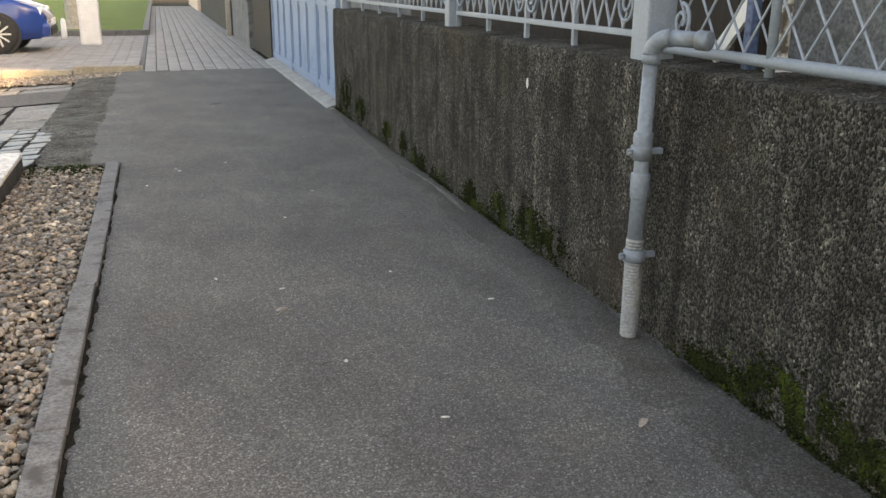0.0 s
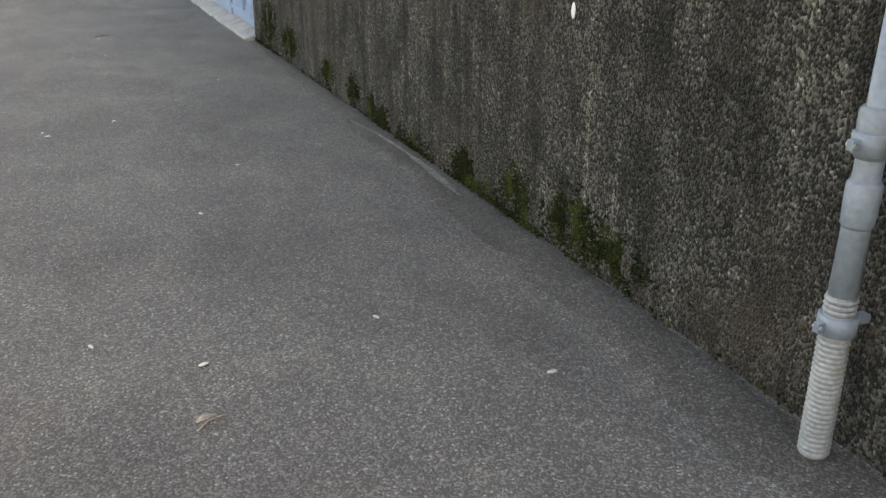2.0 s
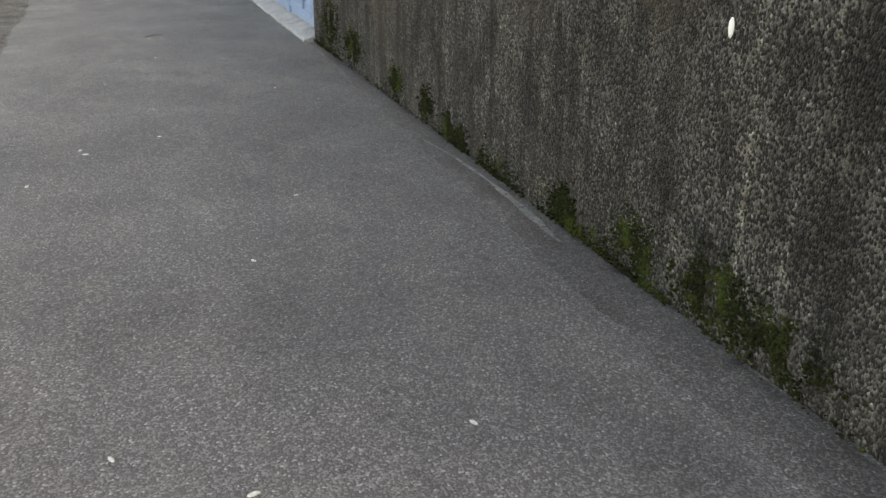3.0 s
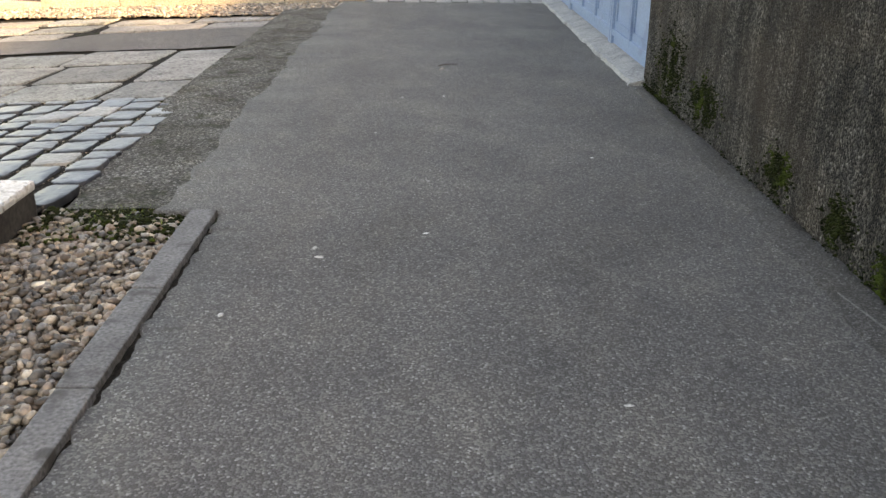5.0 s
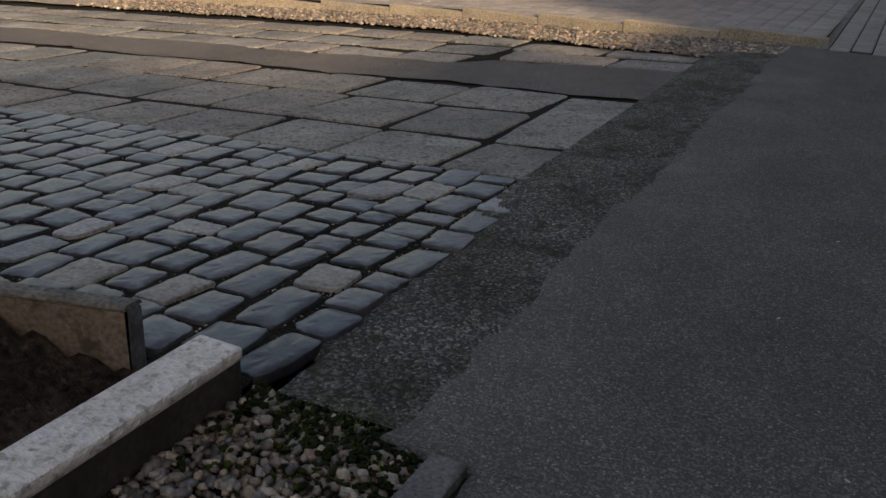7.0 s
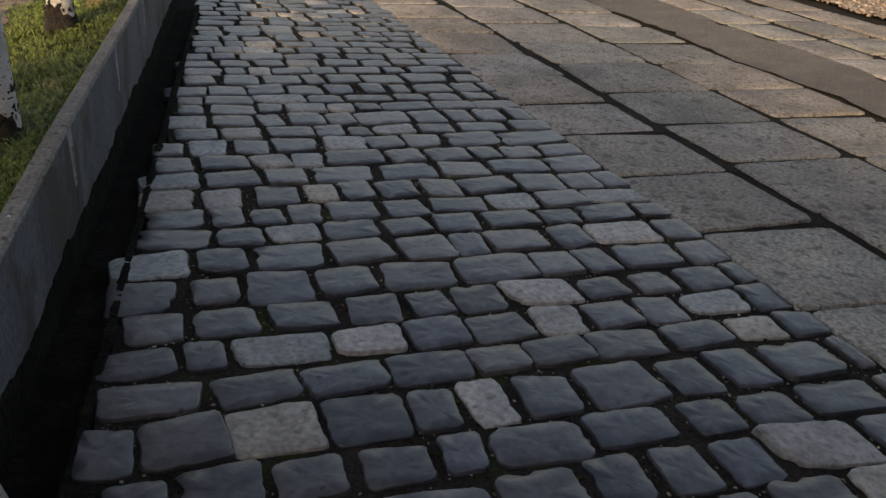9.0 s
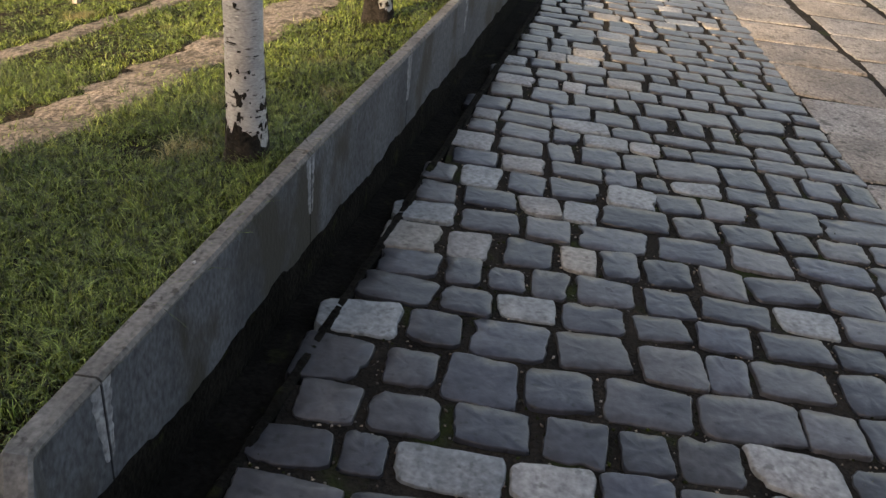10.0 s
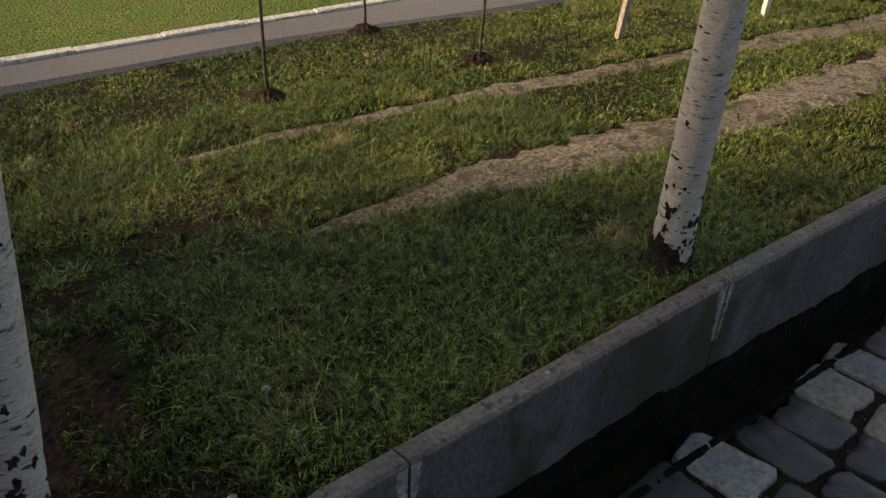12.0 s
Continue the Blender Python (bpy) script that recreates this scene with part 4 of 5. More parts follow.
part("stake", bar((0, 0, -0.05), (0.01, 0.02, 0.6), 0.035, 0.03), M_WHITE, g)

# ---- far end: post, tree, car ----
g = thing("white_post", -0.92, 12.5, 0.0, "thick white painted post at the edge of the paving", "post")
part("shaft", nb(-0.19, 0.19, -0.19, 0.19, -0.02, 3.2, 0.05), M_WHITE, g)
g = thing("street_tree", -1.55, 17.6, 0.0, "pale brown tree trunk on the far grass", "tree")
part("trunk", trunk(bmesh.new(), 4.5, 0.26, (-0.03, 0.0), 9), M_BROWNBARK, g, smooth=True)
bm = bmesh.new()
rnd = random.Random(4)
for i in range(12):
    zz = rnd.uniform(2.2, 4.4)
    a = rnd.uniform(0, 6.28)
    p = [Vector((0, 0, zz)) + Vector((math.cos(a), math.sin(a), 0.9)) * (0.5 * k) for k in range(4)]
    tube(bm, p, [0.09, 0.06, 0.04, 0.02], 7)
part("limb", bm, M_BROWNBARK, g, smooth=True)
struct("far_verge", sheet([-60, -20, -6, 0.0], [15.4, 22, 45, 120], lambda x, y: 0.05), M_FARLAWN, "green grass verge beyond the paving", "lawn")
g = thing("verge_kerb", 0.05, 15.3, 0.0, "grey concrete kerb round the far verge", "kerb")
part("kerb_stone", nb(-40, 0.05, 0.0, 0.14, -0.05, 0.12, 0.015), M_KERB, g)
part("kerb_stone", nb(-0.05, 0.09, 0.145, 60, -0.05, 0.12, 0.015), M_KERB, g)
g = thing("stone_bollard", -1.6, 14.6, 0.0, "small white stone beside the verge", "bollard")
part("shaft", tube(bmesh.new(), [(0, 0, -0.02), (0, 0, 0.1), (0, 0, 0.38), (0, 0, 0.42)], [0.06, 0.06, 0.05, 0.02], 12), M_WHITE, g, smooth=True)


def car(x, y, z):
    """A small hatchback seen at its nose: lofted body, wheels with rims, lamps, bumper grille, windows."""
    c = thing("parked_car", x, y, z, "dark blue parked hatchback with alloy wheels", "car")
    prof = [(-4.05, 0.35, 0.85), (-3.95, 0.3, 1.2), (-3.3, 0.25, 1.42), (-2.3, 0.22, 1.45), (-1.75, 0.22, 1.3), (-1.2, 0.22, 0.98), (-0.5, 0.22, 0.9), (-0.12, 0.24, 0.76), (0.0, 0.3, 0.6)]
    bm = bmesh.new()
    prev = None
    for px, lo, hi in prof:
        half = 0.86 if -3.9 < px < -0.4 else (0.8 if px < -0.1 else 0.62)
        belt = min(hi, 0.92)
        inner = half - (0.22 if hi > 1.1 else 0.06)
        ring = [bm.verts.new((px, v, w)) for v, w in ((-half + .05, lo), (-half, lo + 0.2), (-half, belt - 0.1), (-half + .03, belt), (-inner, hi - 0.04), (-inner + 0.12, hi),
                                                    (inner - 0.12, hi), (inner, hi - 0.04), (half - .03, belt), (half, belt - 0.1), (half, lo + 0.2), (half - .05, lo))]
        if prev:
            for k in range(12):
                bm.faces.new((prev[k], prev[(k + 1) % 12], ring[(k + 1) % 12], ring[k]))
        else:
            bm.faces.new(ring)
        prev = ring
    bm.faces.new(prev[::-1])
    bmesh.ops.recalc_face_normals(bm, faces=bm.faces[:])
    part("body", bm, M_CARBLUE, c, smooth=True)
    for wx in (-0.78, -3.35):
        for s in (-1, 1):
            w = part("wheel", tube(bmesh.new(), [(wx, s * 0.7, 0.33), (wx, s * 0.72, 0.33), (wx, s * 0.87, 0.33), (wx, s * 0.885, 0.33)], [0.3, 0.33, 0.33, 0.29], 28), M_BLACK, c, "black tyre", smooth=True)
            part("rim", tube(bmesh.new(), [(wx, s * 0.86, 0.33), (wx, s * 0.888, 0.33)], [0.24, 0.23], 28), M_BLACK, w)
            for k in range(10):
                a = 2 * math.pi * k / 10
                part("spoke", bar((wx, s * 0.892, 0.33), (wx + 0.22 * math.cos(a), s * 0.892, 0.33 + 0.22 * math.sin(a)), 0.03, 0.012), M_ALLOY, w)
            part("wheel_arch", tube(bmesh.new(), [(wx, s * 0.6, 0.33), (wx, s * 0.866, 0.33)], [0.37, 0.37], 28), M_BLACK, c, "dark wheel arch")
    for s in (-1, 1):
        part("headlight", nb(-0.34, -0.07, s * 0.6 - 0.14, s * 0.6 + 0.14, 0.6, 0.76, 0.04), M_LAMPGLASS, c, "clear headlight")
        part("side_window", nb(-3.2, -1.75, s * 0.745 - 0.01, s * 0.745 + 0.01, 0.96, 1.3, 0.02), M_DARKGLASS, c, "dark side window")
    part("bumper", nb(-0.25, 0.04, -0.72, 0.72, 0.26, 0.5, 0.06), M_CARBLUE, c)
    part("grille", nb(0.0, 0.055, -0.45, 0.45, 0.28, 0.42, 0.02), M_BLACK, c, "black lower grille")
    part("number_plate", nb(0.03, 0.06, -0.26, 0.26, 0.45, 0.56, 0.004), M_WHITE, c, "white number plate")
    return c


car(-1.5, 11.3, 0.0)

# ---- small litter on the asphalt ----
random.seed(11)
for x, y in ((0.893, -3.906), (0.397, -0.374), (0.746, -0.237), (0.75, 0.341), (0.779, -3.086), (1.595, -3.458), (0.515, -2.875), (1.2, -1.3), (0.6, 1.9), (0.21, -0.86), (0.83, 1.94), (1.28, -2.99), (0.42, -0.45), (0.95, -1.9), (1.45, 0.7), (0.5, 1.1), (1.1, -4.4)):
    bm = bmesh.new()
    bmesh.ops.create_icosphere(bm, subdivisions=2, radius=1.0, matrix=Matrix.Translation((0, 0, 0.001)) @ Matrix.Rotation(random.uniform(0, 3), 4, "Z") @ Matrix.Diagonal((random.uniform(.009, .016), random.uniform(.005, .008), 0.003, 1)))
    g = struct("pale_fleck", bm, M_SPOT, "small pale fleck of droppings on the asphalt", "fleck", smooth=True, kind="thing")
    g.matrix_world = pose(x, y, 0.001)
for x, y, a, L in ((1.653, -4.618, 40, 0.06), (0.83, 2.75, 60, 0.07), (0.744, -3.36, 15, 0.05)):
    bm = bmesh.new()
    for k in range(6):
        u = k / 5
        w = 0.012 * math.sin(math.pi * (0.1 + 0.85 * u))
        for s in (-1, 1):
            bm.verts.new((L * (u - 0.5), s * w, 0.004 + 0.008 * abs(s * w) / 0.012 + 0.004 * u))
    bm.verts.ensure_lookup_table()
    for k in range(5):
        bm.faces.new((bm.verts[2 * k], bm.verts[2 * k + 2], bm.verts[2 * k + 3], bm.verts[2 * k + 1]))
    g = struct("dry_leaf", bm, M_LEAF, "small curled dry leaf lying on asphalt", "leaf", kind="thing")
    g.matrix_world = pose(x, y, 0.002, 0, 0, a)

g = thing("twig", 0.86, 2.92, 0.004, "thin dark twig lying on the asphalt", "twig")
part("stick", tube(bmesh.new(), [(-0.06, -0.03, 0.0), (0.0, 0.012, 0.006), (0.07, 0.03, 0.002)], [0.0035, 0.003, 0.002], 6), M_STEM, g)
g = thing("twig", 0.75, -3.37, 0.004, "thin pale twig lying on the asphalt", "twig", rz=25)
part("stick", tube(bmesh.new(), [(-0.04, -0.01, 0.0), (0.0, 0.004, 0.004), (0.045, 0.0, 0.001)], [0.0022, 0.002, 0.001], 6), M_LEAF, g)

# ---- loose stuff ----
def blobs(spots, seed, squash=(0.55, 0.85), rough=0.08):
    """Many small rounded stones as one mesh: spots of (x, y, z, size)."""
    rnd = np.random.RandomState(seed)
    t = bmesh.new()
    bmesh.ops.create_icosphere(t, subdivisions=1, radius=1.0)
    V = np.array([v.co[:] for v in t.verts])
    F = np.array([[v.index for v in f.verts] for f in t.faces])
    t.free()
    allv, allf = [], []
    for i, (x, y, z, s) in enumerate(spots):
        v = V * (1 + rnd.uniform(-rough, rough, (len(V), 1)))
        v = v * np.array([s * rnd.uniform(0.85, 1.6), s * rnd.uniform(0.7, 1.0), s * rnd.uniform(*squash)])
        a, b = rnd.uniform(0, 6.28), rnd.uniform(-0.5, 0.5)
        ca, sa, cb, sb = math.cos(a), math.sin(a), math.cos(b), math.sin(b)
        v = v @ np.array([[ca, sa, 0], [-sa, ca, 0], [0, 0, 1]]) @ np.array([[1, 0, 0], [0, cb, sb], [0, -sb, cb]])
        allv.append(v + (x, y, z))
        allf.append(F + i * len(V))
    me = bpy.data.meshes.new("stones")
    me.from_pydata(np.concatenate(allv).tolist(), [], np.concatenate(allf).tolist())
    me.polygons.foreach_set("use_smooth", [True] * len(me.polygons))
    return me


rs = np.random.RandomState(3)
spots = []
for _ in range(4500):
    y = (rs.normal(-4.75, 0.35), rs.normal(-5.6, 0.3), rs.normal(-2.25, 0.3), rs.normal(-1.2, 0.25), rs.normal(1.95, 0.2), rs.uniform(-6.5, 2.2))[rs.randint(6)]
    z = abs(rs.normal(0, 0.075 if y < -4.3 else 0.05)) if rs.rand() < 0.6 else rs.rand() * 0.025
    if y < 2.3 and abs(y + 4.0) > 0.07 and noise.noise(Vector((0, y * 5, z * 9))) > -0.15:
        spots.append((WX - rs.rand() * (0.022 if z < 0.03 else 0.003), y, z, rs.uniform(0.0025, 0.0075)))
# (along the wall, height, width, depth) of the thicker growths
for y0, z0, w, h in ((1.75, 0.2, 0.5, 0.3), (1.1, 0.16, 0.36, 0.16), (0.13, 0.11, 0.2, 0.12), (-0.38, 0.1, 0.18, 0.12), (-0.73, 0.07, 0.12, 0.12), (-0.92, 0.05, 0.16, 0.08), (-1.92, 0.07, 0.16, 0.13), (-2.4, 0.1, 0.2, 0.14),
                                  (-2.8, 0.12, 0.34, 0.16), (-3.08, 0.09, 0.26, 0.12), (-4.35, 0.04, 0.26, 0.07), (-4.66, 0.08, 0.36, 0.17), (-4.87, 0.09, 0.28, 0.17), (-5.1, 0.08, 0.34, 0.15), (-5.5, 0.08, 0.4, 0.14)):
    for _ in range(int(4600 * (w * h) ** 0.5)):
        y, z = rs.normal(y0, w * 0.3), abs(rs.normal(z0, h * 0.33))
        if noise.noise(Vector((4, y * 12, z * 9))) + 0.4 * noise.noise(Vector((4, y * 40, z * 30))) > -0.22:
            spots.append((WX - rs.rand() * 0.005, y, z, rs.uniform(0.0025, 0.0075)))
me = blobs(spots, 12, (0.5, 0.8))
me.materials.append(M_MOSS)
tagged(new("wall_moss", me), "dark green moss cushions along the wall foot", "moss", kind="stuff")
spots = []
for _ in range(13500):
    x, y = rs.uniform(-0.61, -0.085), rs.uniform(-6.2, 0.02)
    if y > -2.6 or rs.rand() < 0.75:
        s = 0.0085 + 0.0115 * rs.rand() ** 1.4
        spots.append((x, y, -0.048 + rs.rand() * 0.03, s))
me = blobs(spots, 8, (0.5, 0.85), 0.2)
me.materials.append(M_PEBBLE)
tagged(new("pebbles", me), "rounded beige and grey river pebbles between two kerbs", "pebbles", kind="stuff")
spots = []
for _ in range(1500):
    y = 0.04 - abs(rs.normal(0, 0.13))
    x = rs.uniform(-0.6, -0.09)
    if noise.noise(Vector((x * 9, y * 9, 3))) > -0.2:
        spots.append((x, y, -0.032 + rs.rand() * 0.02, rs.uniform(0.005, 0.012)))
me = blobs(spots, 15, (0.4, 0.7))
me.materials.append(M_MOSS)
tagged(new("moss", me), "dark moss grown over the end of the pebble strip", "moss", kind="stuff")
# dirt, grit and moss in the joints of the setts, clods on the bare bed
for count, size, m, seed, name, lab, cat in ((4200, (0.002, 0.0055), M_PEBBLE, 31, "joint_grit", "small grit and crumbs lying in the sett joints", "grit"), (3000, (0.003, 0.008), M_MOSS, 32, "joint_moss", "dark moss growing in the sett joints", "moss")):
    spots = []
    for _ in range(count):
        x = -0.62 - 4.6 * rs.rand() ** 1.5
        y = rs.uniform(wall_y(x) + 0.17, 2.1) if x < -0.95 else rs.uniform(0.05, 2.05)
        if m is M_PEBBLE or noise.noise(Vector((x * 2.1, y * 2.1, 8))) > 0.05:
            spots.append((x, y, cob(x, y) - 0.0115 + 0.004 * rs.rand(), rs.uniform(*size)))
    me = blobs(spots, seed, (0.4, 0.8), 0.15)
    me.materials.append(m)
    tagged(new(name, me), lab, cat, kind="stuff")
spots = []
for _ in range(900):
    x, y = rs.uniform(-1.9, -0.77), rs.uniform(-2.6, -0.1)
    if y < wall_y(x) - 0.1 and (x > -1.3 or noise.noise(Vector((x * 3, y * 3, 1))) > 0.1):
        spots.append((x, y, lawn_rough(x, y) + 0.004, 0.003 + 0.013 * rs.rand() ** 2))
me = blobs(spots, 33, (0.4, 0.8), 0.2)
me.materials.append(M_SOIL)
tagged(new("clods", me), "dark crumbs of earth on the bare bed", "soil", kind="stuff")
bm = bmesh.new()
box(bm, -0.625, -0.08, -8, 0.03, -0.1, -0.045)
struct("pebble_base", bm, M_SOIL, "dark earth under the pebble strip", "soil")

# gravel bed beyond the slabs
def bed_front(x):
    return 6.0 + min(1.0, max(0.0, (-0.4 - x) / 3.5)) * 0.75 + 0.04 * math.sin(5 * x)


def bed_back(x):
    return 7.05 + min(1.0, max(0.0, (-0.4 - x) / 3.5)) * 0.55


def bed_z(x):
    return cob(x, 6.4) + 0.02


bm = bmesh.new()
prev = None
for x in steps(-13, -0.2, 0.2):
    row = [bm.verts.new((x, y, bed_z(x))) for y in (bed_front(x), bed_back(x))]
    if prev:
        bm.faces.new((prev[0], row[0], row[1], prev[1]))
    prev = row
struct("gravel_bed", bm, M_GRAVEL, "narrow bed of brown gravel beside the slabs", "gravel")
spots = []
for _ in range(3600):
    x = -0.25 - 8.5 * rs.rand() ** 1.3
    y = rs.uniform(bed_front(x) - 0.08, bed_back(x))
    spots.append((x, y, bed_z(x) + 0.004, rs.uniform(0.012, 0.026)))
me = blobs(spots, 9)
me.materials.append(M_PEBBLE)
tagged(new("gravel", me), "loose brown and grey gravel beside the slabs", "gravel", kind="stuff")

# kerb behind the gravel
M_BEDKERB = mat("yellow_kerb", (0.26, 0.23, 0.18), (0.34, 0.3, 0.23), 4, 0.9, 0.4, 70, vary=0.1)
x = 0.1
while x > -13:
    L = 0.95
    a, b = Vector((x, bed_back(x), bed_z(x))), Vector((x - L, bed_back(x - L), bed_z(x - L)))
    g = thing("edging_kerb", x, a.y, a.z, "pale sandy concrete kerb behind the gravel bed", "kerb", "gravel bed kerbs", math.degrees(math.atan2((b - a).y, (b - a).x)))
    part("block", nb(0.004, (b - a).length - 0.004, -0.05, 0.05, -0.1, 0.075, 0.012), M_BEDKERB, g)
    x -= L

# grass blades
def on_track(x, y):
    for tr, wd in ((TRACK_A, WIDTH_A), (TRACK_B, WIDTH_B)):
        for (x0, y0), (x1, y1), w0, w1 in zip(tr, tr[1:], wd, wd[1:]):
            if x1 <= x <= x0:
                u = (x - x0) / (x1 - x0)
                if abs(y - (y0 + u * (y1 - y0))) < (0.42 + 0.35 * noise.noise(Vector((x * 5, y * 5, 9)))) * (w0 + u * (w1 - w0)):
                    return True
    return False


def blades(count, xr, yr, seed, hmin, hmax, wid, patch):
    r = np.random.RandomState(seed)
    V, F = [], []
    k = 0
    while k < count:
        x, y = r.uniform(*xr), r.uniform(*yr)
        if y > wall_y(max(x, -7)) - 0.062 or y < road_near(x) + 0.02:
            k += 1
            continue
        dens = 0.5 - max(0.0, (x + 1.8) * 1.1) + 0.8 * noise.noise(Vector((x * 2.2, y * 2.2, 7))) + 0.55 * noise.noise(Vector((x * 7, y * 7, 2))) + 0.5 * noise.noise(Vector((x * 17, y * 17, 5)))
        if dens < patch or (on_track(x, y) and r.rand() > 0.06) or x > -0.98 - 0.12 * noise.noise(Vector((y * 3, 0, 0))):
            k += 1
            continue
        z = lawn(x, y)
        head, lift = r.uniform(0, 6.28), r.uniform(0.7, 1.3)
        for _ in range(6):
            a, h = r.uniform(0, 6.28), r.uniform(hmin, hmax) * lift * (0.6 + 0.6 * max(0.2, min(1.2, dens)))
            px, py = x + r.normal(0, 0.009), y + r.normal(0, 0.009)
            lx, ly = h * (0.7 * math.cos(head) + r.normal(0, 0.75)), h * (0.7 * math.sin(head) + r.normal(0, 0.75))
            wx, wy = wid * math.cos(a), wid * math.sin(a)
            n = len(V)
            V += [(px - wx, py - wy, z - 0.005), (px + wx, py + wy, z - 0.005), (px + wx * .7 + lx * .4, py + wy * .7 + ly * .4, z + h * .6),
                  (px - wx * .7 + lx * .4, py - wy * .7 + ly * .4, z + h * .6), (px + lx, py + ly, z + h * 0.8)]
            F += [(n, n + 1, n + 2, n + 3), (n + 3, n + 2, n + 4)]
        k += 1
    me = bpy.data.meshes.new("blades")
    me.from_pydata(V, [], F)
    me.materials.append(M_GRASS)
    return me


tagged(new("grass", blades(30000, (-3.6, -0.9), (-2.6, 0.0), 1, 0.014, 0.06, 0.0015, 0.2)), "short green grass blades of the near lawn", "grass", kind="stuff")
tagged(new("grass", blades(78000, (-8.5, -1.2), (-3.6, 0.6), 2, 0.009, 0.034, 0.0021, -0.12)), "short green grass blades of the wider lawn", "grass", kind="stuff")

def tuft(name, x, y, z, n, h, spread, m, seed, label, category):
    """A clump of thin bent blades from one root."""
    r = random.Random(seed)
    bm = bmesh.new()
    for _ in range(n):
        a, L, w = r.uniform(0, 6.28), h * r.uniform(0.5, 1.0), r.uniform(0.001, 0.0022)
        o = r.uniform(0.2, 1.0) * spread
        q = Vector((r.gauss(0, spread * 0.3), r.gauss(0, spread * 0.3), 0))
        s = Vector((-math.sin(a), math.cos(a), 0)) * w
        pts = [q + Vector((math.cos(a) * o * u * u, math.sin(a) * o * u * u, L * (u - 0.25 * u * u))) for u in (0, 0.4, 0.75, 1.0)]
        vs = [(bm.verts.new(p - s * (1 - i * 0.3)), bm.verts.new(p + s * (1 - i * 0.3))) for i, p in enumerate(pts)]
        for (p, q2), (p2, q3) in zip(vs, vs[1:]):
            bm.faces.new((p, q2, q3, p2))
    g = thing(name, x, y, z, label, category)
    tagged(part("foliage", bm, m, g), kind="stuff")
    return g


M_STRAW = mat("dry_straw", (0.2, 0.13, 0.07), (0.3, 0.21, 0.12), 30, 0.8, 0, 60)
for i in range(26):
    random.seed(300 + i)
    tuft("weed", random.uniform(-0.5, -0.14), 0.06 - abs(random.gauss(0, 0.14)), -0.03, 14, 0.045, 0.035, M_GRASS, i, "small green weed among the pebbles", "weed")
for i, (x, y) in enumerate(((-1.12, -0.42), (-1.05, -0.55), (-1.25, -0.75))):
    tuft("grass_tuft", x, y, lawn(x, y), 40, 0.15, 0.08, M_GRASS, 60 + i, "long green grass tuft in the soil bed", "grass")
for i, (x, y) in enumerate(((-5.0, -0.05), (-5.15, 0.02), (-4.85, -0.08), (-1.62, -0.62), (-2.0, -0.95), (-1.75, -1.3))):
    tuft("dry_plant", x, y, lawn(x, y), 40, 0.12 if i < 3 else 0.03, 0.1 if i < 3 else 0.05, M_STRAW, 80 + i, "tuft of dry brown stalks on the lawn", "plant")
for i in range(24):
    random.seed(500 + i)
    x = random.uniform(-3.6, -0.8)
    y = random.uniform(0.3, 2.0)
    tuft("joint_weed", x, y, cob(x, y) - 0.02, 10, 0.03, 0.03, M_GRASS, 120 + i, "tiny green weed in a sett joint", "weed")
g = thing("loose_slab", -5.75, 0.02, lawn(-5.75, 0.02) + 0.01, "pale loose concrete slab lying on the lawn", "slab", "", 12)
part("slab", nb(-0.35, 0.35, -0.16, 0.16, -0.03, 0.04, 0.012), M_SLAB, g)

# stones and dry leaves on the lawn
random.seed(21)
for x, y, s, lab in ((-1.515, -0.536, 0.016, "pale stone lying in the grass"), (-1.573, -0.716, 0.013, "small grey stone lying in the grass"), (-1.333, -0.521, 0.012, "small pale stone lying in the grass"), (-2.02, -0.28, 0.006, "tiny white pebble on the coping")):
    z = lawn(x, y) + 0.012
    if lab.endswith("coping"):
        y, z = wall_y(x) - 0.025, wall_top(x) + 0.002
    me = blobs([(0, 0, 0, s)], int(1000 * s))
    me.materials.append(M_SPOT)
    g = tagged(new("stone", me), lab, "stone")
    g.matrix_world = pose(x, y, z)

# ---- paving pieces ----
def piece(nx, inset, drop, jitter, seed, dome=0.0):
    """A unit stone, 1 x 1, its top at 0, with a rounded uneven rim that goes down by drop."""
    r = random.Random(seed)
    bm = bmesh.new()
    c = [-0.5, -0.5 + inset, -0.5 + inset * 2.0, 0.0, 0.5 - inset * 2.0, 0.5 - inset, 0.5]
    n = len(c)
    cor = [[r.uniform(-jitter, jitter) for _ in range(2)] for _ in range(4)]
    V = []
    for i, u in enumerate(c):
        for j, v in enumerate(c):
            a, b = u + 0.5, v + 0.5
            w = [(1 - a) * (1 - b), a * (1 - b), a * b, (1 - a) * b]
            dx, dy = (sum(w[k] * cor[k][q] for k in range(4)) for q in (0, 1))
            ring = min(i, j, n - 1 - i, n - 1 - j)
            x, y = u, v
            if ring == 0 and (i in (0, n - 1)) and (j in (0, n - 1)):
                x, y = u * 0.86, v * 0.86
            elif ring == 1 and (i in (1, n - 2)) and (j in (1, n - 2)):
                x, y = u * 0.94, v * 0.94
            z = -drop if ring == 0 else (-drop * 0.16 if ring == 1 else dome * (1 - 2 * (u * u + v * v)) + r.uniform(-1, 1) * drop * 0.05)
            q = jitter * 0.42 if ring < 2 else jitter * 0.2
            V.append(bm.verts.new((x + dx + r.uniform(-q, q), y + dy + r.uniform(-q, q), z)))
    for i in range(n - 1):
        for j in range(n - 1):
            bm.faces.new((V[i * n + j], V[(i + 1) * n + j], V[(i + 1) * n + j + 1], V[i * n + j + 1]))
    return bm


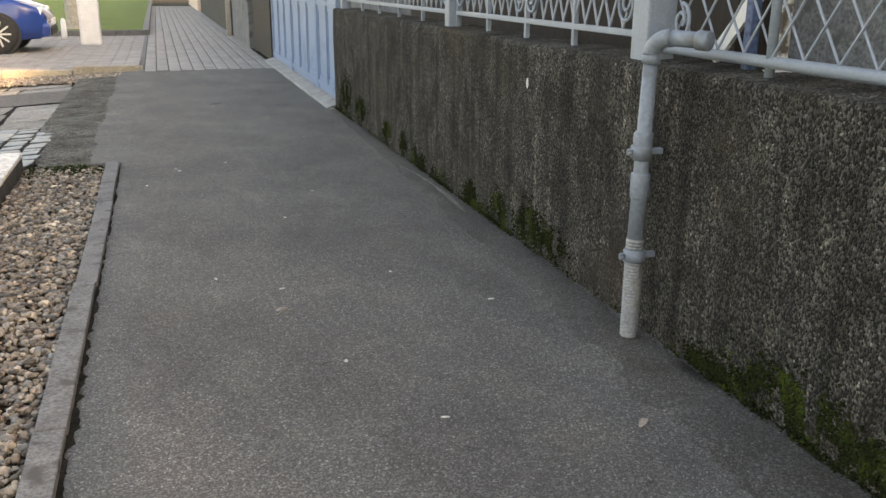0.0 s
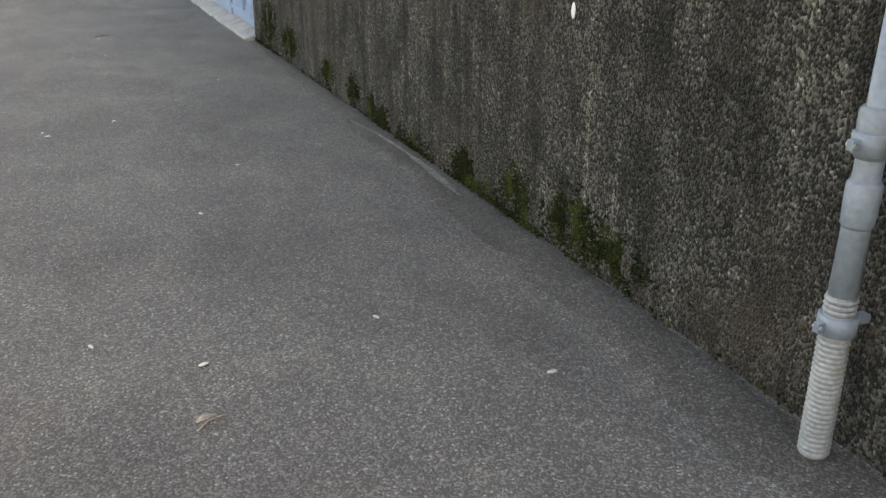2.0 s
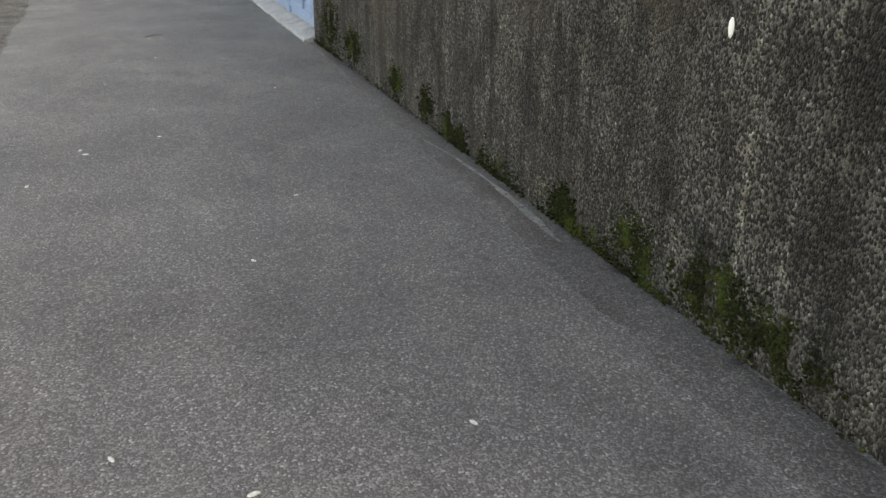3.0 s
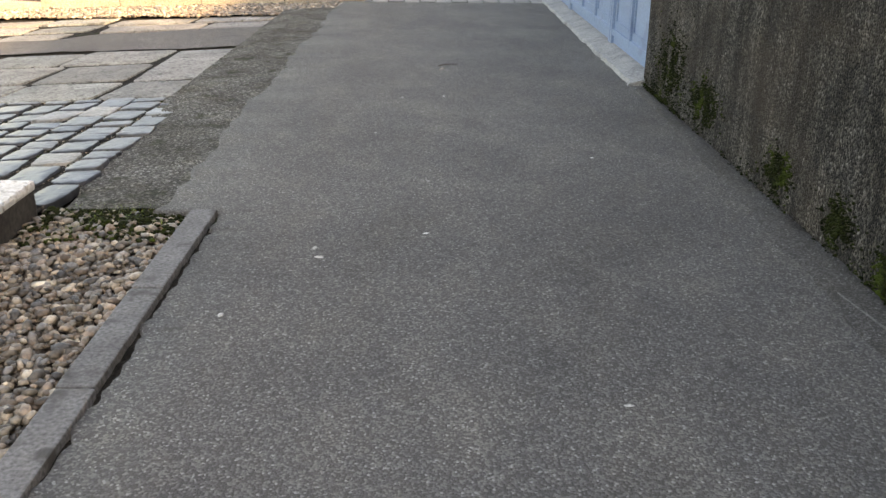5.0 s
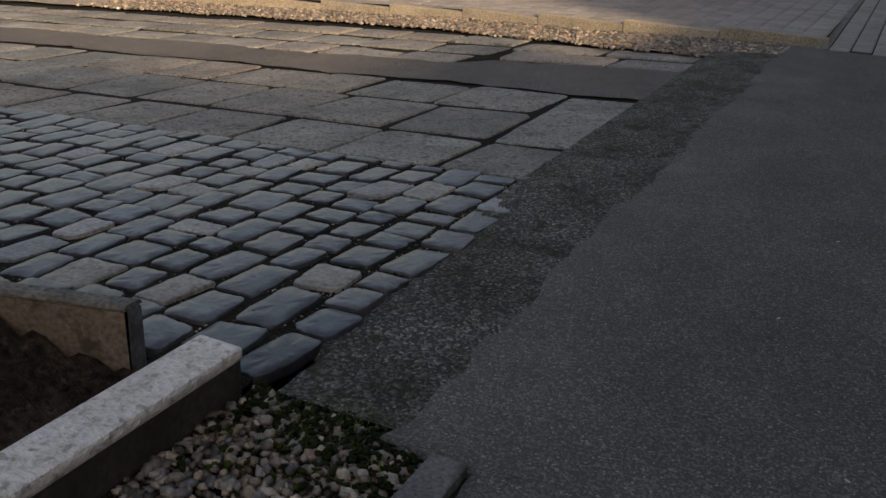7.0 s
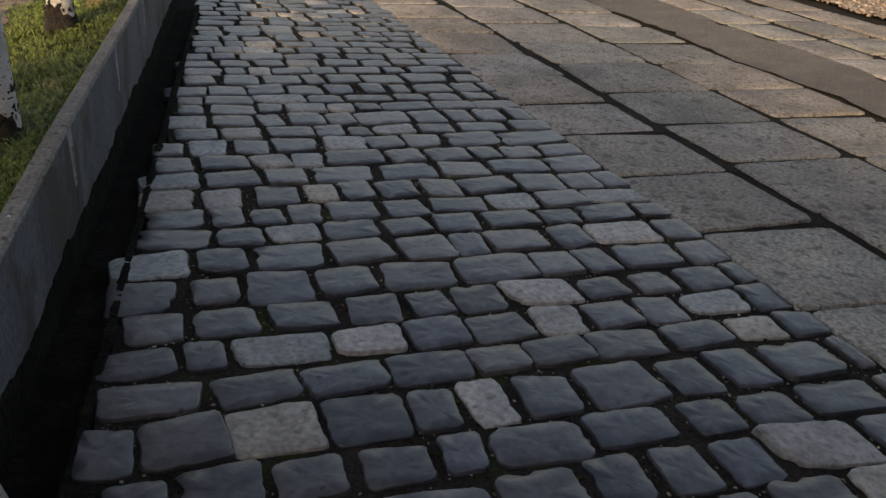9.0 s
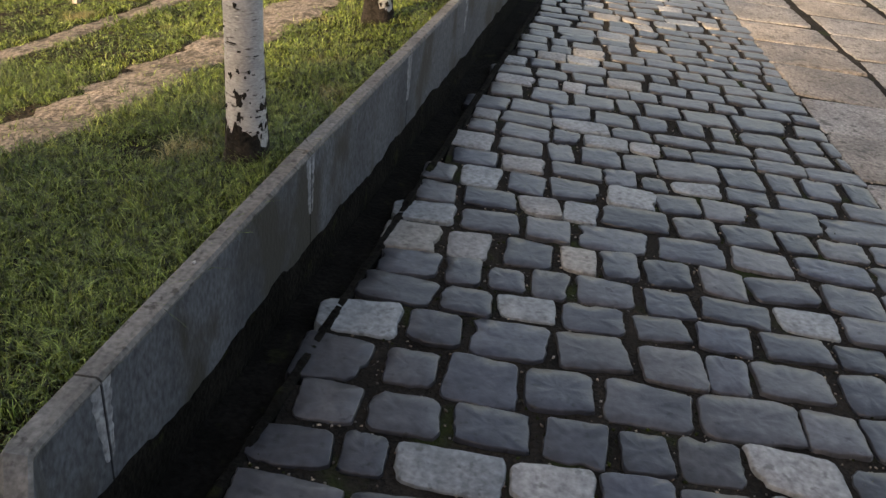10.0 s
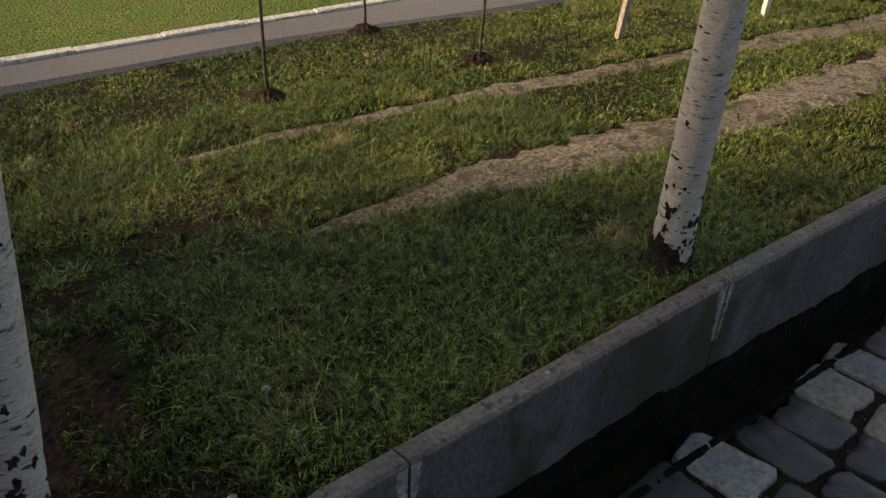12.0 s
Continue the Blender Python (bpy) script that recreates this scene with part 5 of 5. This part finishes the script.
def stone(seed, drop=0.03, n=32, sharp=(4.2, 9.0), skew=0.075, wob=0.042, rim=0.62):
    """A unit sett with a worn top: an uneven rounded-square outline, a narrow rolled edge and a slightly dished face."""
    r = random.Random(seed)
    cor = [[r.uniform(-skew, skew) for _ in range(2)] for _ in range(4)]
    power = r.uniform(*sharp)
    chip = r.uniform(0, 6.28) if r.random() < 0.5 else None
    out = []
    m = n // 4
    flat = power / (power + 1.0)
    for i in range(4 * m):
        side, v = divmod(i, m)
        v = (2 * v / (m - 1) - 1) * flat
        t = side * math.pi / 2 + math.atan(v)
        c, q = math.cos(t), math.sin(t)
        k = 0.5 / max(abs(c), abs(q)) * (1 + r.uniform(-wob, wob * 0.6)) * (1 - 0.02 * (abs(v) > flat * 0.99))
        if chip is not None and abs((t - chip + math.pi) % (2 * math.pi) - math.pi) < 7 * wob:
            k *= 1 - 3.2 * wob * r.uniform(0.6, 1.0)
        x, y = c * k, q * k
        a, b = x + 0.5, y + 0.5
        w = [(1 - a) * (1 - b), a * (1 - b), a * b, (1 - a) * b]
        out.append((x + sum(w[m] * cor[m][0] for m in range(4)), y + sum(w[m] * cor[m][1] for m in range(4))))
    n = len(out)
    bm = bmesh.new()
    rings = []
    for f, z, e in ((1.0 + 0.03 * rim, -drop, 0), (1.0, -drop * 0.34, 0.0015), (1 - 0.028 * rim, -drop * 0.1, 0.002), (1 - 0.065 * rim, -0.0012, 0.0012), (1 - 0.11 * rim, 0.0, 0.0008), (0.45, -0.0005, 0.0016)):
        rings.append([bm.verts.new((x * f, y * f, z + r.uniform(-e, e))) for x, y in out])
    for p, q in zip(rings, rings[1:]):
        for i in range(n):
            bm.faces.new((p[i], p[(i + 1) % n], q[(i + 1) % n], q[i]))
    top = bm.verts.new((0, 0, -0.001))
    for i in range(n):
        bm.faces.new((rings[-1][i], rings[-1][(i + 1) % n], top))
    return bm


def pieces(parent, name, spots, meshes, limit=None):
    """Stones as parts: spots of (x, y, z, sx, sy, turn, tilt_x, tilt_y, mesh index)."""
    for x, y, z, a, b, rz, tx, ty, k in spots:
        o = new(name, meshes[k])
        o.matrix_world = pose(x, y, z, tx, ty, rz) @ Matrix.Diagonal((a, b, 1, 1))
        o.parent = parent


def joined(name, spots, meshes, material, label, category):
    V, F, n = [], [], 0
    for x, y, z, a, b, rz, tx, ty, k in spots:
        m = np.array(pose(x, y, z, tx, ty, rz) @ Matrix.Diagonal((a, b, 1, 1)))
        me = meshes[k]
        co = np.array([v.co[:] for v in me.vertices])
        V.append(co @ m[:3, :3].T + m[:3, 3])
        F += [[i + n for i in p.vertices] for p in me.polygons]
        n += len(co)
    me = bpy.data.meshes.new(name)
    me.from_pydata(np.concatenate(V).tolist(), [], F)
    me.materials.append(material)
    me.polygons.foreach_set("use_smooth", [True] * len(me.polygons))
    return tagged(new(name, me), label, category, kind="stuff")


SETT = [mesh_of("sett", stone(700 + i), M_COBBLE_PALE if i >= 20 else M_COBBLE, True) for i in range(26)]
random.seed(31)
drive = struct("cobbled_drive", sheet(steps(-9.5, -0.62, 0.1), steps(-0.2, 2.1, 0.04), lambda x, y: cob(x, y) - (0.0105 if x > -0.95 or y > wall_y(x) + 0.15 else 0.15)), M_JOINT, "cobbled drive of blue-grey granite setts with dark joints", "paving")
near = []
x = -0.56
while x > -9.3:
    dx = random.choice((0.165, 0.175, 0.19, 0.205, 0.22))
    if x < -5:
        dx = random.uniform(0.16, 0.19)
    y0 = 0.05 if x > -0.95 else wall_y(x) + 0.18
    y = y0 + random.uniform(-0.06, 0.02)
    while y < 2.02:
        dy = random.choice((0.14, 0.17, 0.19, 0.2, 0.215, 0.24, 0.275))
        if y + dy > 2.07:
            dy = 2.07 - y
        if 2.05 - y - dy < 0.07:
            dy = 2.055 - y
        if dy > 0.05:
            cx, cy = x - dx / 2, y + dy / 2
            k = random.randrange(20) if random.random() < 0.86 else random.randrange(20, 26)
            s = (cx + random.uniform(-.006, .006), cy, cob(cx, cy) + random.uniform(-0.003, 0.004), dx - random.choice((0.012, 0.018, 0.024, 0.034)), dy - random.choice((0.012, 0.018, 0.026, 0.04)), random.uniform(-5, 5),
                 random.uniform(-1.8, 1.8) - 1.2, random.uniform(-1.8, 1.8) - 2.8, k)
            near.append(s)
        y += dy
    x -= dx
pieces(drive, "sett", near, SETT)
SLAB = [mesh_of("slab", stone(840 + i, 0.045, 56, (22.0, 40.0), 0.034, 0.016, 0.22), M_SLAB, True) for i in range(8)]
slabs = struct("slab_paving", sheet(steps(-12, -0.45, 0.5), steps(2.06, 7.2, 0.3), lambda x, y: cob(x, y) - 0.009), M_JOINT, "yard of large worn concrete slabs with earth joints", "paving")
ROWS = ((2.03, 2.64, -0.52, (0.62, 0.6, 0.63, 0.6, 0.6, 0.55, 0.62)), (2.69, 3.43, -1.17, (0.63, 0.67, 0.62, 0.62, 0.62)), (3.46, 4.16, -1.2, (0.71, 0.68, 0.5, 0.66, 0.6)),
        (4.93, 5.42, -2.5, (0.6, 0.75)), (5.31, 5.78, -0.6, (0.75, 0.95)), (5.45, 5.98, -2.4, (0.62, 0.7)), (5.82, 6.3, -0.75, (0.8, 0.8)), (6.01, 6.52, -2.4, (0.7, 0.6)))
spots = []
random.seed(44)
for r, (a, b, x, known) in enumerate(ROWS):
    known = list(known)
    while x > (-2.3 if r in (4, 6) else -11.5):
        dx = known.pop(0) if known else random.choice((0.58, 0.62, 0.66, 0.7))
        cx, cy = x - dx / 2, (a + b) / 2
        spots.append((cx - 0.03, cy, cob(cx, cy) + random.uniform(-0.006, 0.006), dx - random.uniform(0.02, 0.05), b - a - random.uniform(0.005, 0.04), random.uniform(-1.6, 1.6), random.uniform(-0.5, 0.5) - 1.27, random.uniform(-0.5, 0.5) - 2.86, random.randrange(8)))
        x -= dx
spots.append((-0.87, 3.38, cob(-0.87, 3.38), 0.62, 1.42, 2.5, -1.27, -2.86, 3))
pieces(slabs, "slab", spots, SLAB)

PAVER = [mesh_of("paver", piece(7, 0.05, 0.012, 0.006, 70 + i, 0.0), M_PAVER, True) for i in range(3)]
walkway = struct("block_pavement", sheet([0.1, 1.05, 2.04], [6.72, 12, 20, 40], lambda x, y: -0.008), M_JOINT, "grey block paved footpath laid in long rows", "pavement")
near, far = [], []
for i in range(48):
    for j in range(11):
        cx, cy = 0.2 + j * 0.171, 6.86 + i * 0.21 + (0.1 if j % 2 else 0.0)
        s = (cx, cy, random.uniform(-.001, .002), 0.167, 0.207, 0, 0, 0, random.randrange(3))
        (near if len(near) < 300 else far).append(s)
for i in range(100):
    for j in range(11):
        far.append((0.2 + j * 0.171, 17.0 + i * 0.21, 0.0, 0.167, 0.207, 0, 0, 0, 0))
struct("path_edging", nb(0.045, 0.112, 6.72, 15.28, -0.06, 0.004, 0.006), M_KERB, "flush concrete edging between footpath and parking area", "kerb")
pieces(walkway, "paver", near, PAVER)
joined("far_pavers", far, PAVER, M_PAVER_FAR, "grey paving blocks farther along the footpath", "paving")
def park_z(x, y):
    return (bed_z(max(x, -9)) + 0.085) * (1 - min(1.0, max(0.0, (y - 7.2) / 3.0)))


bm = bmesh.new()
prev = None
for x in [-40, -14] + steps(-9, 0.04, 0.5):
    row = [bm.verts.new((x, y, park_z(x, y) - 0.012)) for y in (bed_back(x) + 0.04, 8.0, 9.0, 10.2, 12, 15.4)]
    if prev:
        for a in range(5):
            bm.faces.new((prev[a], row[a], row[a + 1], prev[a + 1]))
    prev = row
struct("parking_base", bm, M_PAVER_FAR, "grey block paved parking area", "paving")
far = []
for i in range(40):
    for j in range(36):
        x, y = -0.05 - j * 0.21, 7.25 + i * 0.205
        if y > bed_back(x) + 0.15:
            far.append((x, y, park_z(x, y) - 0.002, 0.2, 0.195, 0, 0, 0, random.randrange(3)))
joined("parking_blocks", far, PAVER, M_PAVER_FAR, "grey square paving blocks of the parking area", "paving")
